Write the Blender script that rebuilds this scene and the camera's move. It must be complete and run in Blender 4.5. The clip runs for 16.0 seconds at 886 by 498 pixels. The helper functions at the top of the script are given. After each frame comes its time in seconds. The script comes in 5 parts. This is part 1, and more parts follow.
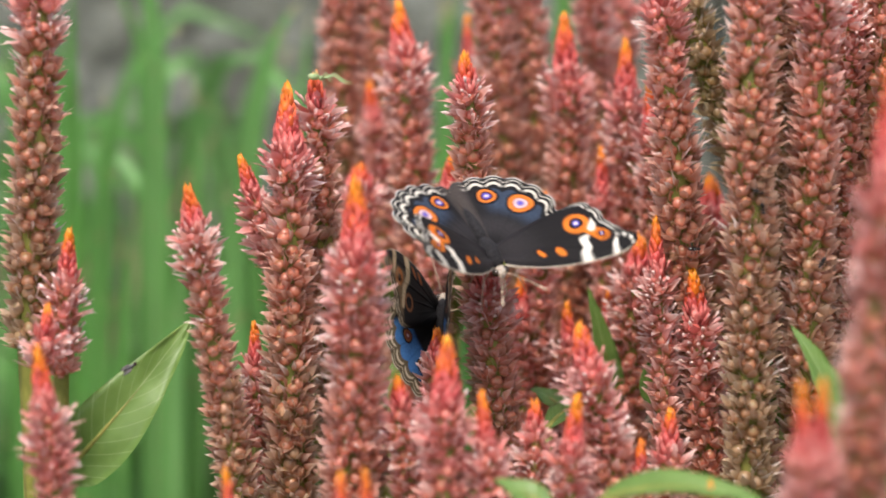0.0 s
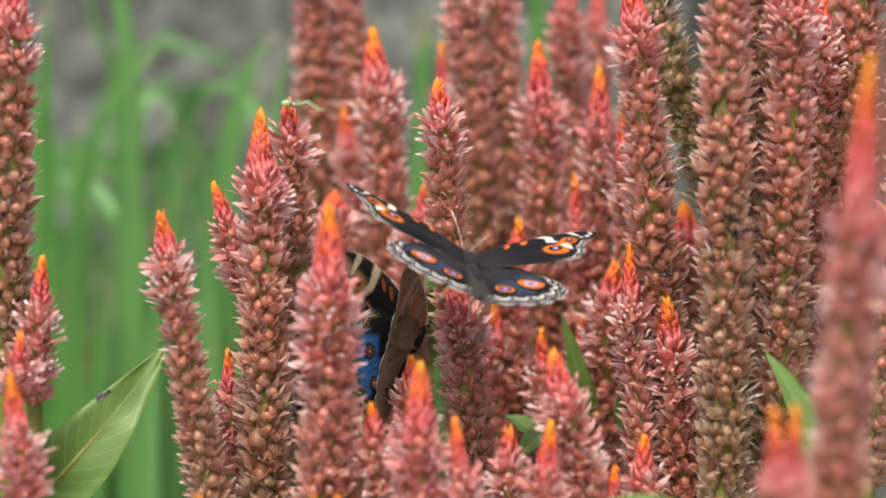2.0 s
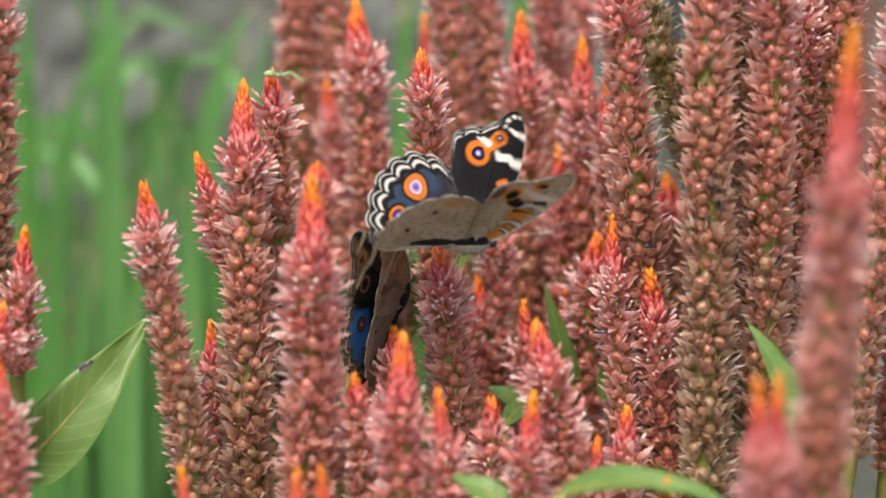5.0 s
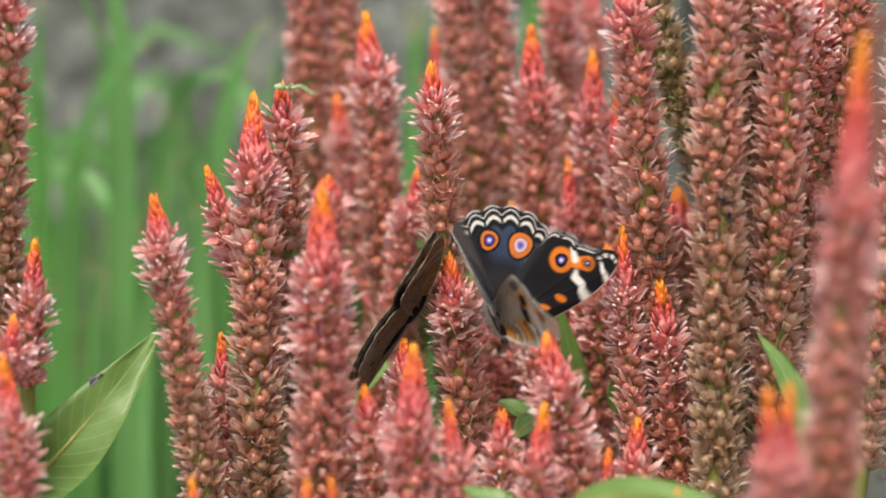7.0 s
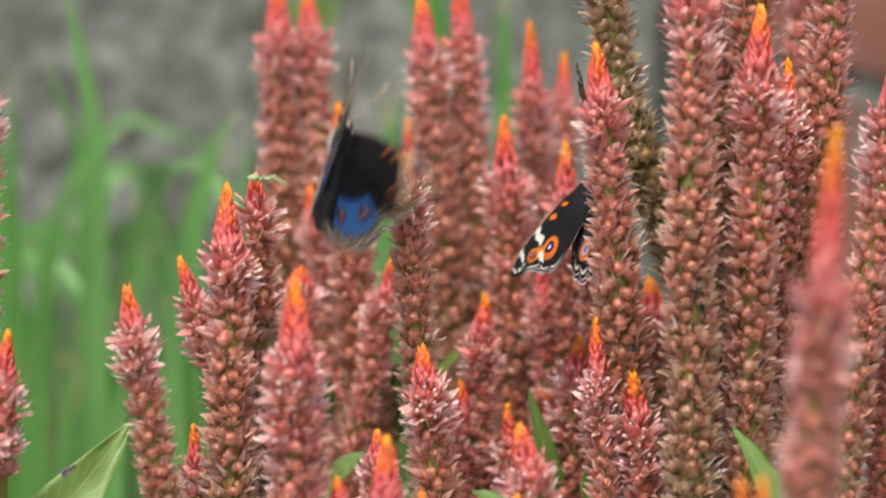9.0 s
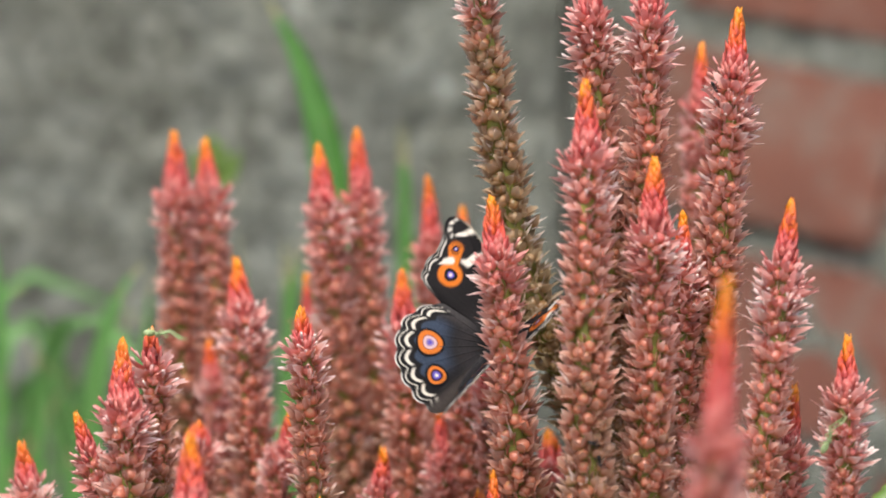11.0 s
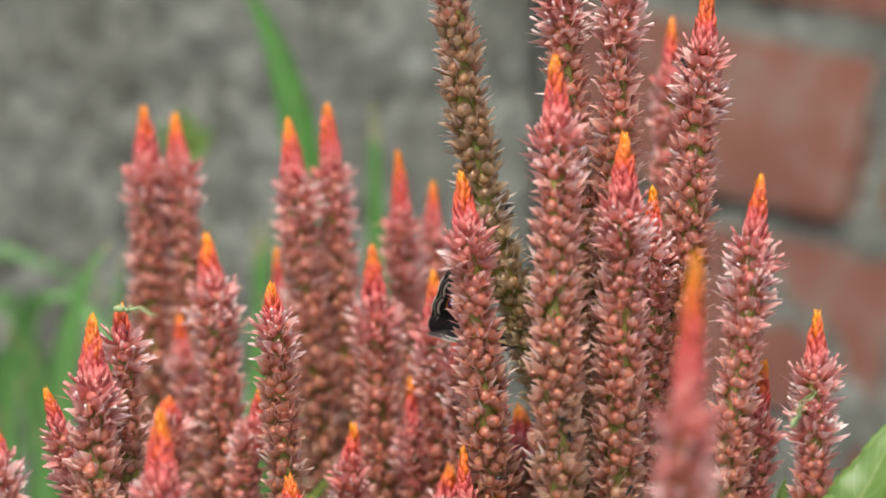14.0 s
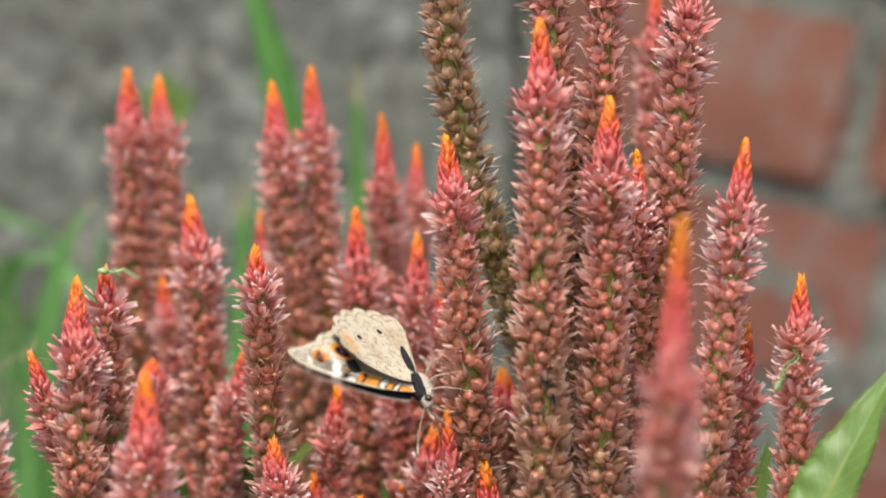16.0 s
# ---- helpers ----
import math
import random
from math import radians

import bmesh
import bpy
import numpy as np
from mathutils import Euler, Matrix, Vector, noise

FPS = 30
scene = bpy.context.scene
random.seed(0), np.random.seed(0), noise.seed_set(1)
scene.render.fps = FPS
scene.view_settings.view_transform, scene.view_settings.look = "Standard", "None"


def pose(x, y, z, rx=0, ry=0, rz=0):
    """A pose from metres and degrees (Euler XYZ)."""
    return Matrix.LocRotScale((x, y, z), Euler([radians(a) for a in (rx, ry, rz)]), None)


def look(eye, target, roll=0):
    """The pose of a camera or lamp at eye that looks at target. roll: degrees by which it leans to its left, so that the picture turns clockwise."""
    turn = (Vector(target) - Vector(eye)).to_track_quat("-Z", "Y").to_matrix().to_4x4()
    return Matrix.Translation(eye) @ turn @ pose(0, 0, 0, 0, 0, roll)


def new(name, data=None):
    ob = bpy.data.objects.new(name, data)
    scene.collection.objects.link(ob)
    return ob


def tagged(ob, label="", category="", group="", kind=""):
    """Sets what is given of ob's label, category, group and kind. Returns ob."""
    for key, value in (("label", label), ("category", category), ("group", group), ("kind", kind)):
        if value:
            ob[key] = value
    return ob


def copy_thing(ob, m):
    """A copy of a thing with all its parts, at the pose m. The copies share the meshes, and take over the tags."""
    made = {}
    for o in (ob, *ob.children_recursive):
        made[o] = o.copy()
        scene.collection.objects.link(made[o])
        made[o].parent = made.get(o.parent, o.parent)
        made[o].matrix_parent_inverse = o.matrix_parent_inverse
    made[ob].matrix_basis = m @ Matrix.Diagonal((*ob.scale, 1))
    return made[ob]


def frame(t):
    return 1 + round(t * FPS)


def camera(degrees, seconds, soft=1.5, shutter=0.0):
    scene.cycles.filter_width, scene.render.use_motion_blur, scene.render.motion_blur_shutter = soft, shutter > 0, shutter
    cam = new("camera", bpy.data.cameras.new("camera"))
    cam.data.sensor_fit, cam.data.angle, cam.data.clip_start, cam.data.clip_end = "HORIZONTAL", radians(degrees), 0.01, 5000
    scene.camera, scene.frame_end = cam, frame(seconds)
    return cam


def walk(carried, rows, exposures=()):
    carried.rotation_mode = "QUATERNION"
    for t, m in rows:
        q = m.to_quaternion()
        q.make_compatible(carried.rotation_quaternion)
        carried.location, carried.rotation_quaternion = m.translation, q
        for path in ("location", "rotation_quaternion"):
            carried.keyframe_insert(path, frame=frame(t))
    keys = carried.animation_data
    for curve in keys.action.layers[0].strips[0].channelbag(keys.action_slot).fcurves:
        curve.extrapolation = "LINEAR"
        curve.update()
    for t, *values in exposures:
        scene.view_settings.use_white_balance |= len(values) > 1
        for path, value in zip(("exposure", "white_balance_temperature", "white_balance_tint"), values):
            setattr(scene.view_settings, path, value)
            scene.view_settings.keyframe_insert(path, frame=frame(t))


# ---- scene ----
# a long lens, close over a clump of flower spikes; held in the hand and panned up to the right
cam = camera(15.0, 16.0, soft=1.7, shutter=0.5)
cam.data.dof.use_dof = True
cam.data.dof.focus_distance = 0.722
cam.data.dof.aperture_fstop = 10.5
ROWS = [
    (0.0, -0.00230, 0, 0.75289, 0.015, -11.987, 0.023),
    (0.5, -0.00171, 0, 0.75229, -0.408, -11.928, 0.060),
    (1.0, -0.00135, 0, 0.75190, -0.524, -11.678, 0.077),
    (1.5, -0.00086, 0, 0.75151, -0.479, -11.488, 0.097),
    (2.0, -0.00080, 0, 0.75152, -0.328, -11.425, 0.061),
    (2.5, -0.00103, 0, 0.75192, -0.227, -11.574, 0.051),
    (3.0, -0.00130, 0, 0.75217, -0.315, -11.806, 0.031),
    (3.5, -0.00139, 0, 0.75257, -0.479, -11.963, -0.097),
    (4.0, -0.00162, 0, 0.75243, -0.659, -11.932, -0.156),
    (4.2, -0.00185, 0, 0.75228, -0.636, -11.921, -0.138),
    (6.3, -0.00048, 0, 0.74820, -0.716, -11.668, 0.073),
    (6.5, -0.00069, 0, 0.74845, -0.613, -11.631, 0.088),
    (7.0, -0.00090, 0, 0.74860, -0.453, -11.475, 0.065),
    (7.5, -0.00115, 0, 0.74875, -0.537, -11.358, 0.045),
    (8.0, -0.00125, 0, 0.74885, -0.529, -11.181, 0.006),
    (8.5, -0.00115, 0, 0.74902, -0.560, -10.734, -0.058),
    (9.0, -0.00133, 0, 0.74931, -0.930, -9.980, -0.060),
    (9.5, -0.00129, 0, 0.74950, -1.365, -9.105, -0.012),
    (10.0, -0.00002, 0, 0.74899, -1.767, -8.255, 0.068),
    (10.2, 0.00074, 0, 0.74854, -1.914, -7.884, 0.076),
    (12.3, 0.00320, 0, 0.74884, -2.771, -7.132, 0.001),
    (12.5, 0.00302, 0, 0.74897, -2.607, -7.225, 0.021),
    (13.0, 0.00303, 0, 0.74907, -2.391, -7.482, 0.076),
    (13.5, 0.00306, 0, 0.74924, -2.641, -7.653, 0.130),
    (14.0, 0.00308, 0, 0.74944, -2.888, -7.795, 0.045),
    (14.5, 0.00274, 0, 0.74951, -3.025, -7.736, -0.092),
    (15.0, 0.00251, 0, 0.74934, -3.062, -7.802, -0.136),
    (15.5, 0.00183, 0, 0.74955, -3.194, -8.108, -0.165),
    (16.0, 0.00143, 0, 0.74992, -3.263, -8.462, -0.140),
]
walk(cam, [(t, pose(x, y, z, 90 + pitch, roll, yaw)) for t, x, y, z, yaw, pitch, roll in ROWS],
     exposures=[(0, 0.78), (10.2, 0.78), (12.3, 0.73), (16, 0.73)])

# ---- light: a bright overcast day ----
world = bpy.data.worlds.new("sky")
scene.world = world
world.use_nodes = True
wn = world.node_tree
sky = wn.nodes.new("ShaderNodeTexSky")
sky.sky_type, sky.sun_disc = "NISHITA", False
sky.sun_elevation, sky.sun_rotation = radians(61), radians(190)
sky.dust_density, sky.air_density = 4.0, 1.0
wn.links.new(sky.outputs["Color"], wn.nodes["Background"].inputs["Color"])
wn.nodes["Background"].inputs["Strength"].default_value = 0.15
sun_lamp = bpy.data.lights.new("sun", "SUN")
sun_lamp.energy, sun_lamp.angle, sun_lamp.color = 1.85, radians(18), (1.0, 0.96, 0.90)
sun = new("sun", sun_lamp)
sun.matrix_world = look((-0.55, -1.0, 3.7), (0, 0.7, 0.6))


# ---- materials ----
class Mat:
    """A node material with short calls."""

    def __init__(self, name, rough=0.6, spec=0.4):
        self.mat = bpy.data.materials.new(name)
        self.mat.use_nodes = True
        self.nt = self.mat.node_tree
        self.bsdf = self.nt.nodes["Principled BSDF"]
        self.bsdf.inputs["Roughness"].default_value = rough
        self.bsdf.inputs["Specular IOR Level"].default_value = spec

    def node(self, kind, **values):
        n = self.nt.nodes.new(kind)
        for key, v in values.items():
            if key in n.inputs:
                n.inputs[key].default_value = v
        return n

    def link(self, a, b):
        self.nt.links.new(a, b)

    def attr(self, name):
        n = self.nt.nodes.new("ShaderNodeAttribute")
        n.attribute_name = name
        return n

    def coords(self):
        return self.nt.nodes.new("ShaderNodeTexCoord").outputs["Object"]

    def noise(self, scale, detail=4.0, vec=None, rough=0.6):
        n = self.node("ShaderNodeTexNoise", Scale=scale, Detail=detail, Roughness=rough)
        self.link(vec if vec else self.coords(), n.inputs["Vector"])
        return n

    def ramp(self, fac, stops):
        n = self.nt.nodes.new("ShaderNodeValToRGB")
        e = n.color_ramp.elements
        while len(e) < len(stops):
            e.new(0.5)
        for el, (p, c) in zip(e, stops):
            el.position, el.color = p, (*c, 1)
        self.link(fac, n.inputs["Fac"])
        return n.outputs["Color"]

    def mix(self, fac, a, b, mode="MIX"):
        n = self.nt.nodes.new("ShaderNodeMix")
        n.data_type, n.blend_type = "RGBA", mode
        for sock, v in ((n.inputs[0], fac), (n.inputs[6], a), (n.inputs[7], b)):
            if isinstance(v, (int, float)):
                sock.default_value = v
            elif isinstance(v, tuple):
                sock.default_value = (*v, 1)
            else:
                self.link(v, sock)
        return n.outputs[2]

    def math(self, op, a, b=0.0, c=0.0):
        n = self.nt.nodes.new("ShaderNodeMath")
        n.operation = op
        for sock, v in zip(n.inputs, (a, b, c)):
            if isinstance(v, (int, float)):
                sock.default_value = v
            else:
                self.link(v, sock)
        return n.outputs[0]

    def base(self, col):
        if isinstance(col, tuple):
            self.bsdf.inputs["Base Color"].default_value = (*col, 1)
        else:
            self.link(col, self.bsdf.inputs["Base Color"])
        return self

    def bump(self, height, strength=0.4, distance=0.001):
        b = self.node("ShaderNodeBump", Strength=strength, Distance=distance)
        self.link(height, b.inputs["Height"])
        self.link(b.outputs["Normal"], self.bsdf.inputs["Normal"])
        return self

    def thin(self, col, amount):
        """Lets some light through, as a petal or leaf does."""
        tr = self.nt.nodes.new("ShaderNodeBsdfTranslucent")
        if isinstance(col, tuple):
            tr.inputs["Color"].default_value = (*col, 1)
        else:
            self.link(col, tr.inputs["Color"])
        ms = self.node("ShaderNodeMixShader", Fac=amount)
        self.link(self.bsdf.outputs[0], ms.inputs[1])
        self.link(tr.outputs[0], ms.inputs[2])
        self.link(ms.outputs[0], self.nt.nodes["Material Output"].inputs["Surface"])
        return self


def floret_material():
    m = Mat("floret", 0.30, 0.6)
    ripe_shade = m.attr("ripe_shade").outputs["Fac"]
    pale = m.attr("pale").outputs["Fac"]
    tone = m.attr("tone").outputs["Fac"]
    wob = m.math("MULTIPLY_ADD", m.math("SUBTRACT", tone, 0.5), 0.06, ripe_shade)
    # fades with ripening; the last stops are also darkened for shade low down
    col = m.ramp(wob, [(0.0, (0.96, 0.40, 0.02)), (0.05, (0.92, 0.25, 0.02)), (0.09, (0.80, 0.13, 0.05)),
                       (0.14, (0.63, 0.090, 0.095)), (0.23, (0.71, 0.245, 0.210)), (0.31, (0.65, 0.235, 0.170)), (0.42, (0.60, 0.222, 0.142)),
                       (0.55, (0.49, 0.212, 0.128)), (0.75, (0.37, 0.218, 0.102)), (1.0, (0.255, 0.200, 0.068))])
    col = m.mix(m.math("MULTIPLY", tone, 0.25), col, (0.27, 0.11, 0.060))
    # a few capsules are paler and greener
    col = m.mix(m.math("MULTIPLY", m.math("GREATER_THAN", m.math("MULTIPLY", tone, ripe_shade), 0.44), 0.45), col, (0.55, 0.42, 0.26))
    fine = m.noise(900, 3)
    col = m.mix(0.25, col, m.ramp(fine.outputs["Fac"], [(0.3, (0.25, 0.12, 0.10)), (0.7, (0.95, 0.62, 0.55))]), "OVERLAY")
    tepal = m.ramp(wob, [(0.12, (0.80, 0.20, 0.14)), (0.20, (0.87, 0.40, 0.38)), (0.28, (0.93, 0.68, 0.63)), (0.45, (0.81, 0.56, 0.46)), (0.70, (0.64, 0.51, 0.38)), (1.0, (0.47, 0.41, 0.25))])
    # greenish at the foot of each floret
    foot = m.math("MULTIPLY", m.math("MINIMUM", m.math("MAXIMUM", m.math("MULTIPLY", pale, -1.6), 0.0), 1.0), 0.85)
    col = m.mix(m.math("MAXIMUM", pale, 0.0), col, tepal)
    col = m.mix(foot, col, (0.19, 0.21, 0.03))
    col = m.mix(m.math("MULTIPLY", m.math("GREATER_THAN", pale, 0.80), 0.55), col, (0.94, 0.82, 0.78))
    m.base(col)
    m.bump(fine.outputs["Fac"], 0.3, 0.0003)
    return m.thin(col, 0.30).mat


def stem_material():
    m = Mat("stem_green", 0.5)
    n = m.noise(220)
    m.base(m.ramp(n.outputs["Fac"], [(0.3, (0.15, 0.16, 0.03)), (0.7, (0.29, 0.28, 0.06))]))
    return m.bump(n.outputs["Fac"], 0.3, 0.0005).mat


def leaf_material(name, dark, light, vein):
    m = Mat(name, 0.42, 0.45)
    u = m.attr("across").outputs["Fac"]
    v = m.attr("along").outputs["Fac"]
    ua = m.math("ABSOLUTE", u)
    rib = m.math("LESS_THAN", ua, 0.035)
    # side veins run slanting out from the midrib
    slant = m.math("SUBTRACT", m.math("MULTIPLY", v, 11.0), m.math("MULTIPLY", ua, 2.2))
    side = m.math("LESS_THAN", m.math("ABSOLUTE", m.math("SUBTRACT", m.math("FRACT", slant), 0.5)), 0.045)
    n = m.noise(70, 5)
    col = m.ramp(n.outputs["Fac"], [(0.3, dark), (0.7, light)])
    col = m.mix(m.math("MULTIPLY", side, 0.35), col, vein)
    col = m.mix(m.math("MULTIPLY", rib, 0.7), col, vein)
    m.base(col)
    m.bump(m.math("ADD", n.outputs["Fac"], m.math("MULTIPLY", side, -0.6)), 0.35, 0.0008)
    return m.thin(col, 0.3).mat


def blade_material(name, dark, light, other, old=0.62):
    m = Mat(name, 0.42, 0.45)
    n = m.noise(45, 4)
    v = m.attr("along").outputs["Fac"]
    oi = m.nt.nodes.new("ShaderNodeObjectInfo").outputs["Random"]
    col = m.ramp(n.outputs["Fac"], [(0.3, dark), (0.7, light)])
    col = m.mix(m.math("MULTIPLY", oi, 0.9), col, other)
    # random darkening per blade stands in for shade between blades; old: how strong
    deep = m.math("FRACT", m.math("MULTIPLY", oi, 7.31))
    col = m.mix(m.math("MULTIPLY", deep, old), col, tuple(c * 0.36 for c in dark))
    # dry brown blotches and a withered end
    blot = m.noise(120, 5, rough=0.7)
    col = m.mix(m.ramp(blot.outputs["Fac"], [(0.60, (0, 0, 0)), (0.70, (0.6, 0.6, 0.6))]), col, (0.34, 0.27, 0.13))
    col = m.mix(m.math("MULTIPLY", m.math("GREATER_THAN", v, 0.965), 0.7), col, (0.50, 0.42, 0.24))
    across = m.attr("across").outputs["Fac"]
    col = m.mix(m.math("MULTIPLY", m.math("LESS_THAN", m.math("ABSOLUTE", across), 0.10), 0.35), col, (0.45, 0.58, 0.30))
    m.base(col)
    ribs = m.math("SINE", m.math("MULTIPLY", across, 18.0))
    m.bump(ribs, 0.25, 0.0004)
    return m.thin(col, 0.35).mat


def concrete_material():
    m = Mat("old_concrete", 0.92, 0.2)
    big, mid, fine = m.noise(38, 7, rough=0.7), m.noise(150, 7, rough=0.75), m.noise(520, 3)
    col = m.ramp(big.outputs["Fac"], [(0.30, (0.112, 0.114, 0.094)), (0.45, (0.182, 0.188, 0.160)), (0.58, (0.222, 0.232, 0.205)), (0.70, (0.37, 0.39, 0.36))])
    col = m.mix(0.8, col, m.ramp(mid.outputs["Fac"], [(0.36, (0.08, 0.08, 0.07)), (0.5, (0.46, 0.46, 0.44)), (0.63, (0.92, 0.92, 0.90))]), "OVERLAY")
    col = m.mix(0.35, col, m.ramp(fine.outputs["Fac"], [(0.3, (0.2, 0.2, 0.19)), (0.7, (0.8, 0.8, 0.78))]), "OVERLAY")
    m.base(col)
    return m.bump(m.math("ADD", mid.outputs["Fac"], m.math("MULTIPLY", fine.outputs["Fac"], 0.5)), 0.8, 0.004).mat


def brick_material():
    m = Mat("red_brick", 0.88, 0.25)
    oi = m.nt.nodes.new("ShaderNodeObjectInfo").outputs["Random"]
    big, mid, fine = m.noise(22, 5), m.noise(48, 6, rough=0.7), m.noise(600, 3)
    col = m.ramp(big.outputs["Fac"], [(0.3, (0.165, 0.072, 0.050)), (0.55, (0.21, 0.088, 0.060)), (0.75, (0.25, 0.140, 0.105))])
    col = m.mix(m.math("MULTIPLY", oi, 0.3), col, (0.18, 0.070, 0.055))
    col = m.mix(m.ramp(mid.outputs["Fac"], [(0.50, (0, 0, 0)), (0.66, (0.7, 0.7, 0.7))]), col, (0.21, 0.170, 0.135))
    col = m.mix(0.3, col, m.ramp(fine.outputs["Fac"], [(0.3, (0.2, 0.2, 0.2)), (0.7, (0.8, 0.8, 0.8))]), "OVERLAY")
    m.base(col)
    return m.bump(m.math("ADD", mid.outputs["Fac"], fine.outputs["Fac"]), 0.6, 0.002).mat


def soil_material():
    m = Mat("soil", 0.95, 0.1)
    big, mid = m.noise(3, 6), m.noise(60, 6)
    col = m.ramp(mid.outputs["Fac"], [(0.3, (0.045, 0.032, 0.02)), (0.7, (0.15, 0.115, 0.075))])
    col = m.mix(big.outputs["Fac"], col, (0.10, 0.085, 0.05))
    m.base(col)
    return m.bump(mid.outputs["Fac"], 0.9, 0.02).mat


FLORET, STEM = floret_material(), stem_material()
LEAF = leaf_material("plant_leaf", (0.12, 0.215, 0.04), (0.20, 0.32, 0.075), (0.36, 0.45, 0.20))
STRAW = blade_material("dry_blade", (0.30, 0.24, 0.13), (0.50, 0.43, 0.28), (0.30, 0.33, 0.16))
BLADE = blade_material("grass_blade", (0.075, 0.230, 0.042), (0.16, 0.44, 0.085), (0.29, 0.55, 0.20))
# brighter copy with little of that painted shade, for blades placed singly
BRIGHT_BLADE = blade_material("bright_blade", (0.072, 0.225, 0.038), (0.135, 0.39, 0.068), (0.20, 0.44, 0.13), 0.14)
CONCRETE, BRICK, SOIL = concrete_material(), brick_material(), soil_material()


# ---- mesh helpers ----
def mesh(name, verts, tris, material, attrs=None, smooth=True):
    """A triangle mesh from arrays, with float attributes per vertex."""
    verts, tris = np.asarray(verts, np.float32), np.asarray(tris, np.int32)
    me = bpy.data.meshes.new(name)
    me.vertices.add(len(verts))
    me.vertices.foreach_set("co", verts.ravel())
    me.loops.add(tris.size)
    me.loops.foreach_set("vertex_index", tris.ravel())
    me.polygons.add(len(tris))
    me.polygons.foreach_set("loop_start", np.arange(0, tris.size, 3, dtype=np.int32))
    me.polygons.foreach_set("use_smooth", np.full(len(tris), smooth))
    for key, values in (attrs or {}).items():
        a = me.attributes.new(key, "FLOAT", "POINT")
        a.data.foreach_set("value", np.asarray(values, np.float32))
    me.materials.append(material)
    me.update(calc_edges=True)
    me.validate()
    return me


def part(name, me, parent, label=""):
    ob = new(name, me)
    ob.parent = parent
    if label:
        tagged(ob, label)
    return ob


def tube(points, radii, sides=8):
    """Vertices and triangles of a closed tube along points."""
    points = np.asarray(points, float)
    n = len(points)
    tang = np.gradient(points, axis=0)
    tang /= np.linalg.norm(tang, axis=1)[:, None] + 1e-12
    ref = np.array([0.31, 0.95, 0.05])
    a = np.cross(tang, ref)
    a /= np.linalg.norm(a, axis=1)[:, None] + 1e-12
    b = np.cross(tang, a)
    ang = np.arange(sides) * 2 * np.pi / sides
    radii = np.broadcast_to(radii, n)
    v = points[:, None] + radii[:, None, None] * (np.cos(ang)[None, :, None] * a[:, None] + np.sin(ang)[None, :, None] * b[:, None])
    v = v.reshape(-1, 3)
    tris = []
    for i in range(n - 1):
        for j in range(sides):
            k = (j + 1) % sides
            p, q, r, s = i * sides + j, i * sides + k, (i + 1) * sides + k, (i + 1) * sides + j
            tris += [(p, q, r), (p, r, s)]
    v = np.vstack([v, points[0], points[-1]])
    for j in range(sides):
        k = (j + 1) % sides
        tris += [(len(v) - 2, k, j), (len(v) - 1, (n - 1) * sides + j, (n - 1) * sides + k)]
    return v, np.array(tris)


def joined(pieces):
    vs, ts, off = [], [], 0
    for v, t in pieces:
        vs.append(np.asarray(v)), ts.append(np.asarray(t) + off)
        off += len(v)
    return np.vstack(vs), np.vstack(ts)


# ---- the place: soil, an old concrete wall and a brick wall beside it ----
def ground():
    n = 60
    xs = np.sign(np.linspace(-1, 1, n)) * np.abs(np.linspace(-1, 1, n)) ** 4 * 150
    v = np.array([(x, y + 0.7, 0.012 * noise.noise((x * 9, y * 9, 0)) if abs(x) < 2 and abs(y) < 2 else 0.0) for x in xs for y in xs])
    tris = []
    for i in range(n - 1):
        for j in range(n - 1):
            p = i * n + j
            tris += [(p, p + n, p + n + 1), (p, p + n + 1, p + 1)]
    tagged(new("ground", mesh("ground", v, tris, SOIL)), "bare brown garden soil between the plants", "ground", kind="structure")


def rough_slab(name, x0, x1, z0, z1, y, thick, step, relief):
    """An upright slab whose face (towards -y) is uneven."""
    xs, zs = np.arange(x0, x1 + step / 2, step), np.arange(z0, z1 + step / 2, step)
    nx, nz = len(xs), len(zs)
    v = []
    for x in xs:
        for z in zs:
            v.append((x, y + relief(x, z), z))
    for x in xs:
        for z in zs:
            v.append((x, y + thick, z))
    tris, o = [], nx * nz
    for i in range(nx - 1):
        for j in range(nz - 1):
            p = i * nz + j
            tris += [(p, p + nz, p + nz + 1), (p, p + nz + 1, p + 1), (o + p, o + p + nz + 1, o + p + nz), (o + p, o + p + 1, o + p + nz + 1)]
    for i in range(nx - 1):
        for j, flip in ((0, 0), (nz - 1, 1)):
            p, q = i * nz + j, (i + 1) * nz + j
            tris += [(p, o + p, o + q), (p, o + q, q)] if not flip else [(p, o + q, o + p), (p, q, o + q)]
    for j in range(nz - 1):
        for i, flip in ((0, 1), (nx - 1, 0)):
            p, q = i * nz + j, i * nz + j + 1
            tris += [(p, o + p, o + q), (p, o + q, q)] if not flip else [(p, o + q, o + p), (p, q, o + q)]
    return v, tris


def concrete_relief(x, z):
    d = 0.002 * noise.noise((x * 12, z * 14, 1.0)) + 0.003 * noise.noise((x * 45, z * 60, 4.0))
    # board joints left by the shuttering, partly broken
    for level in (0.445, 0.635):
        w = abs(z - level - 0.006 * noise.noise((x * 6, level, 2.0)))
        if w < 0.007:
            d += 0.004 * (1 - w / 0.007) * max(0.0, min(1.0, 0.6 + 1.5 * noise.noise((x * 11, level * 7, 5.0))))
    return d


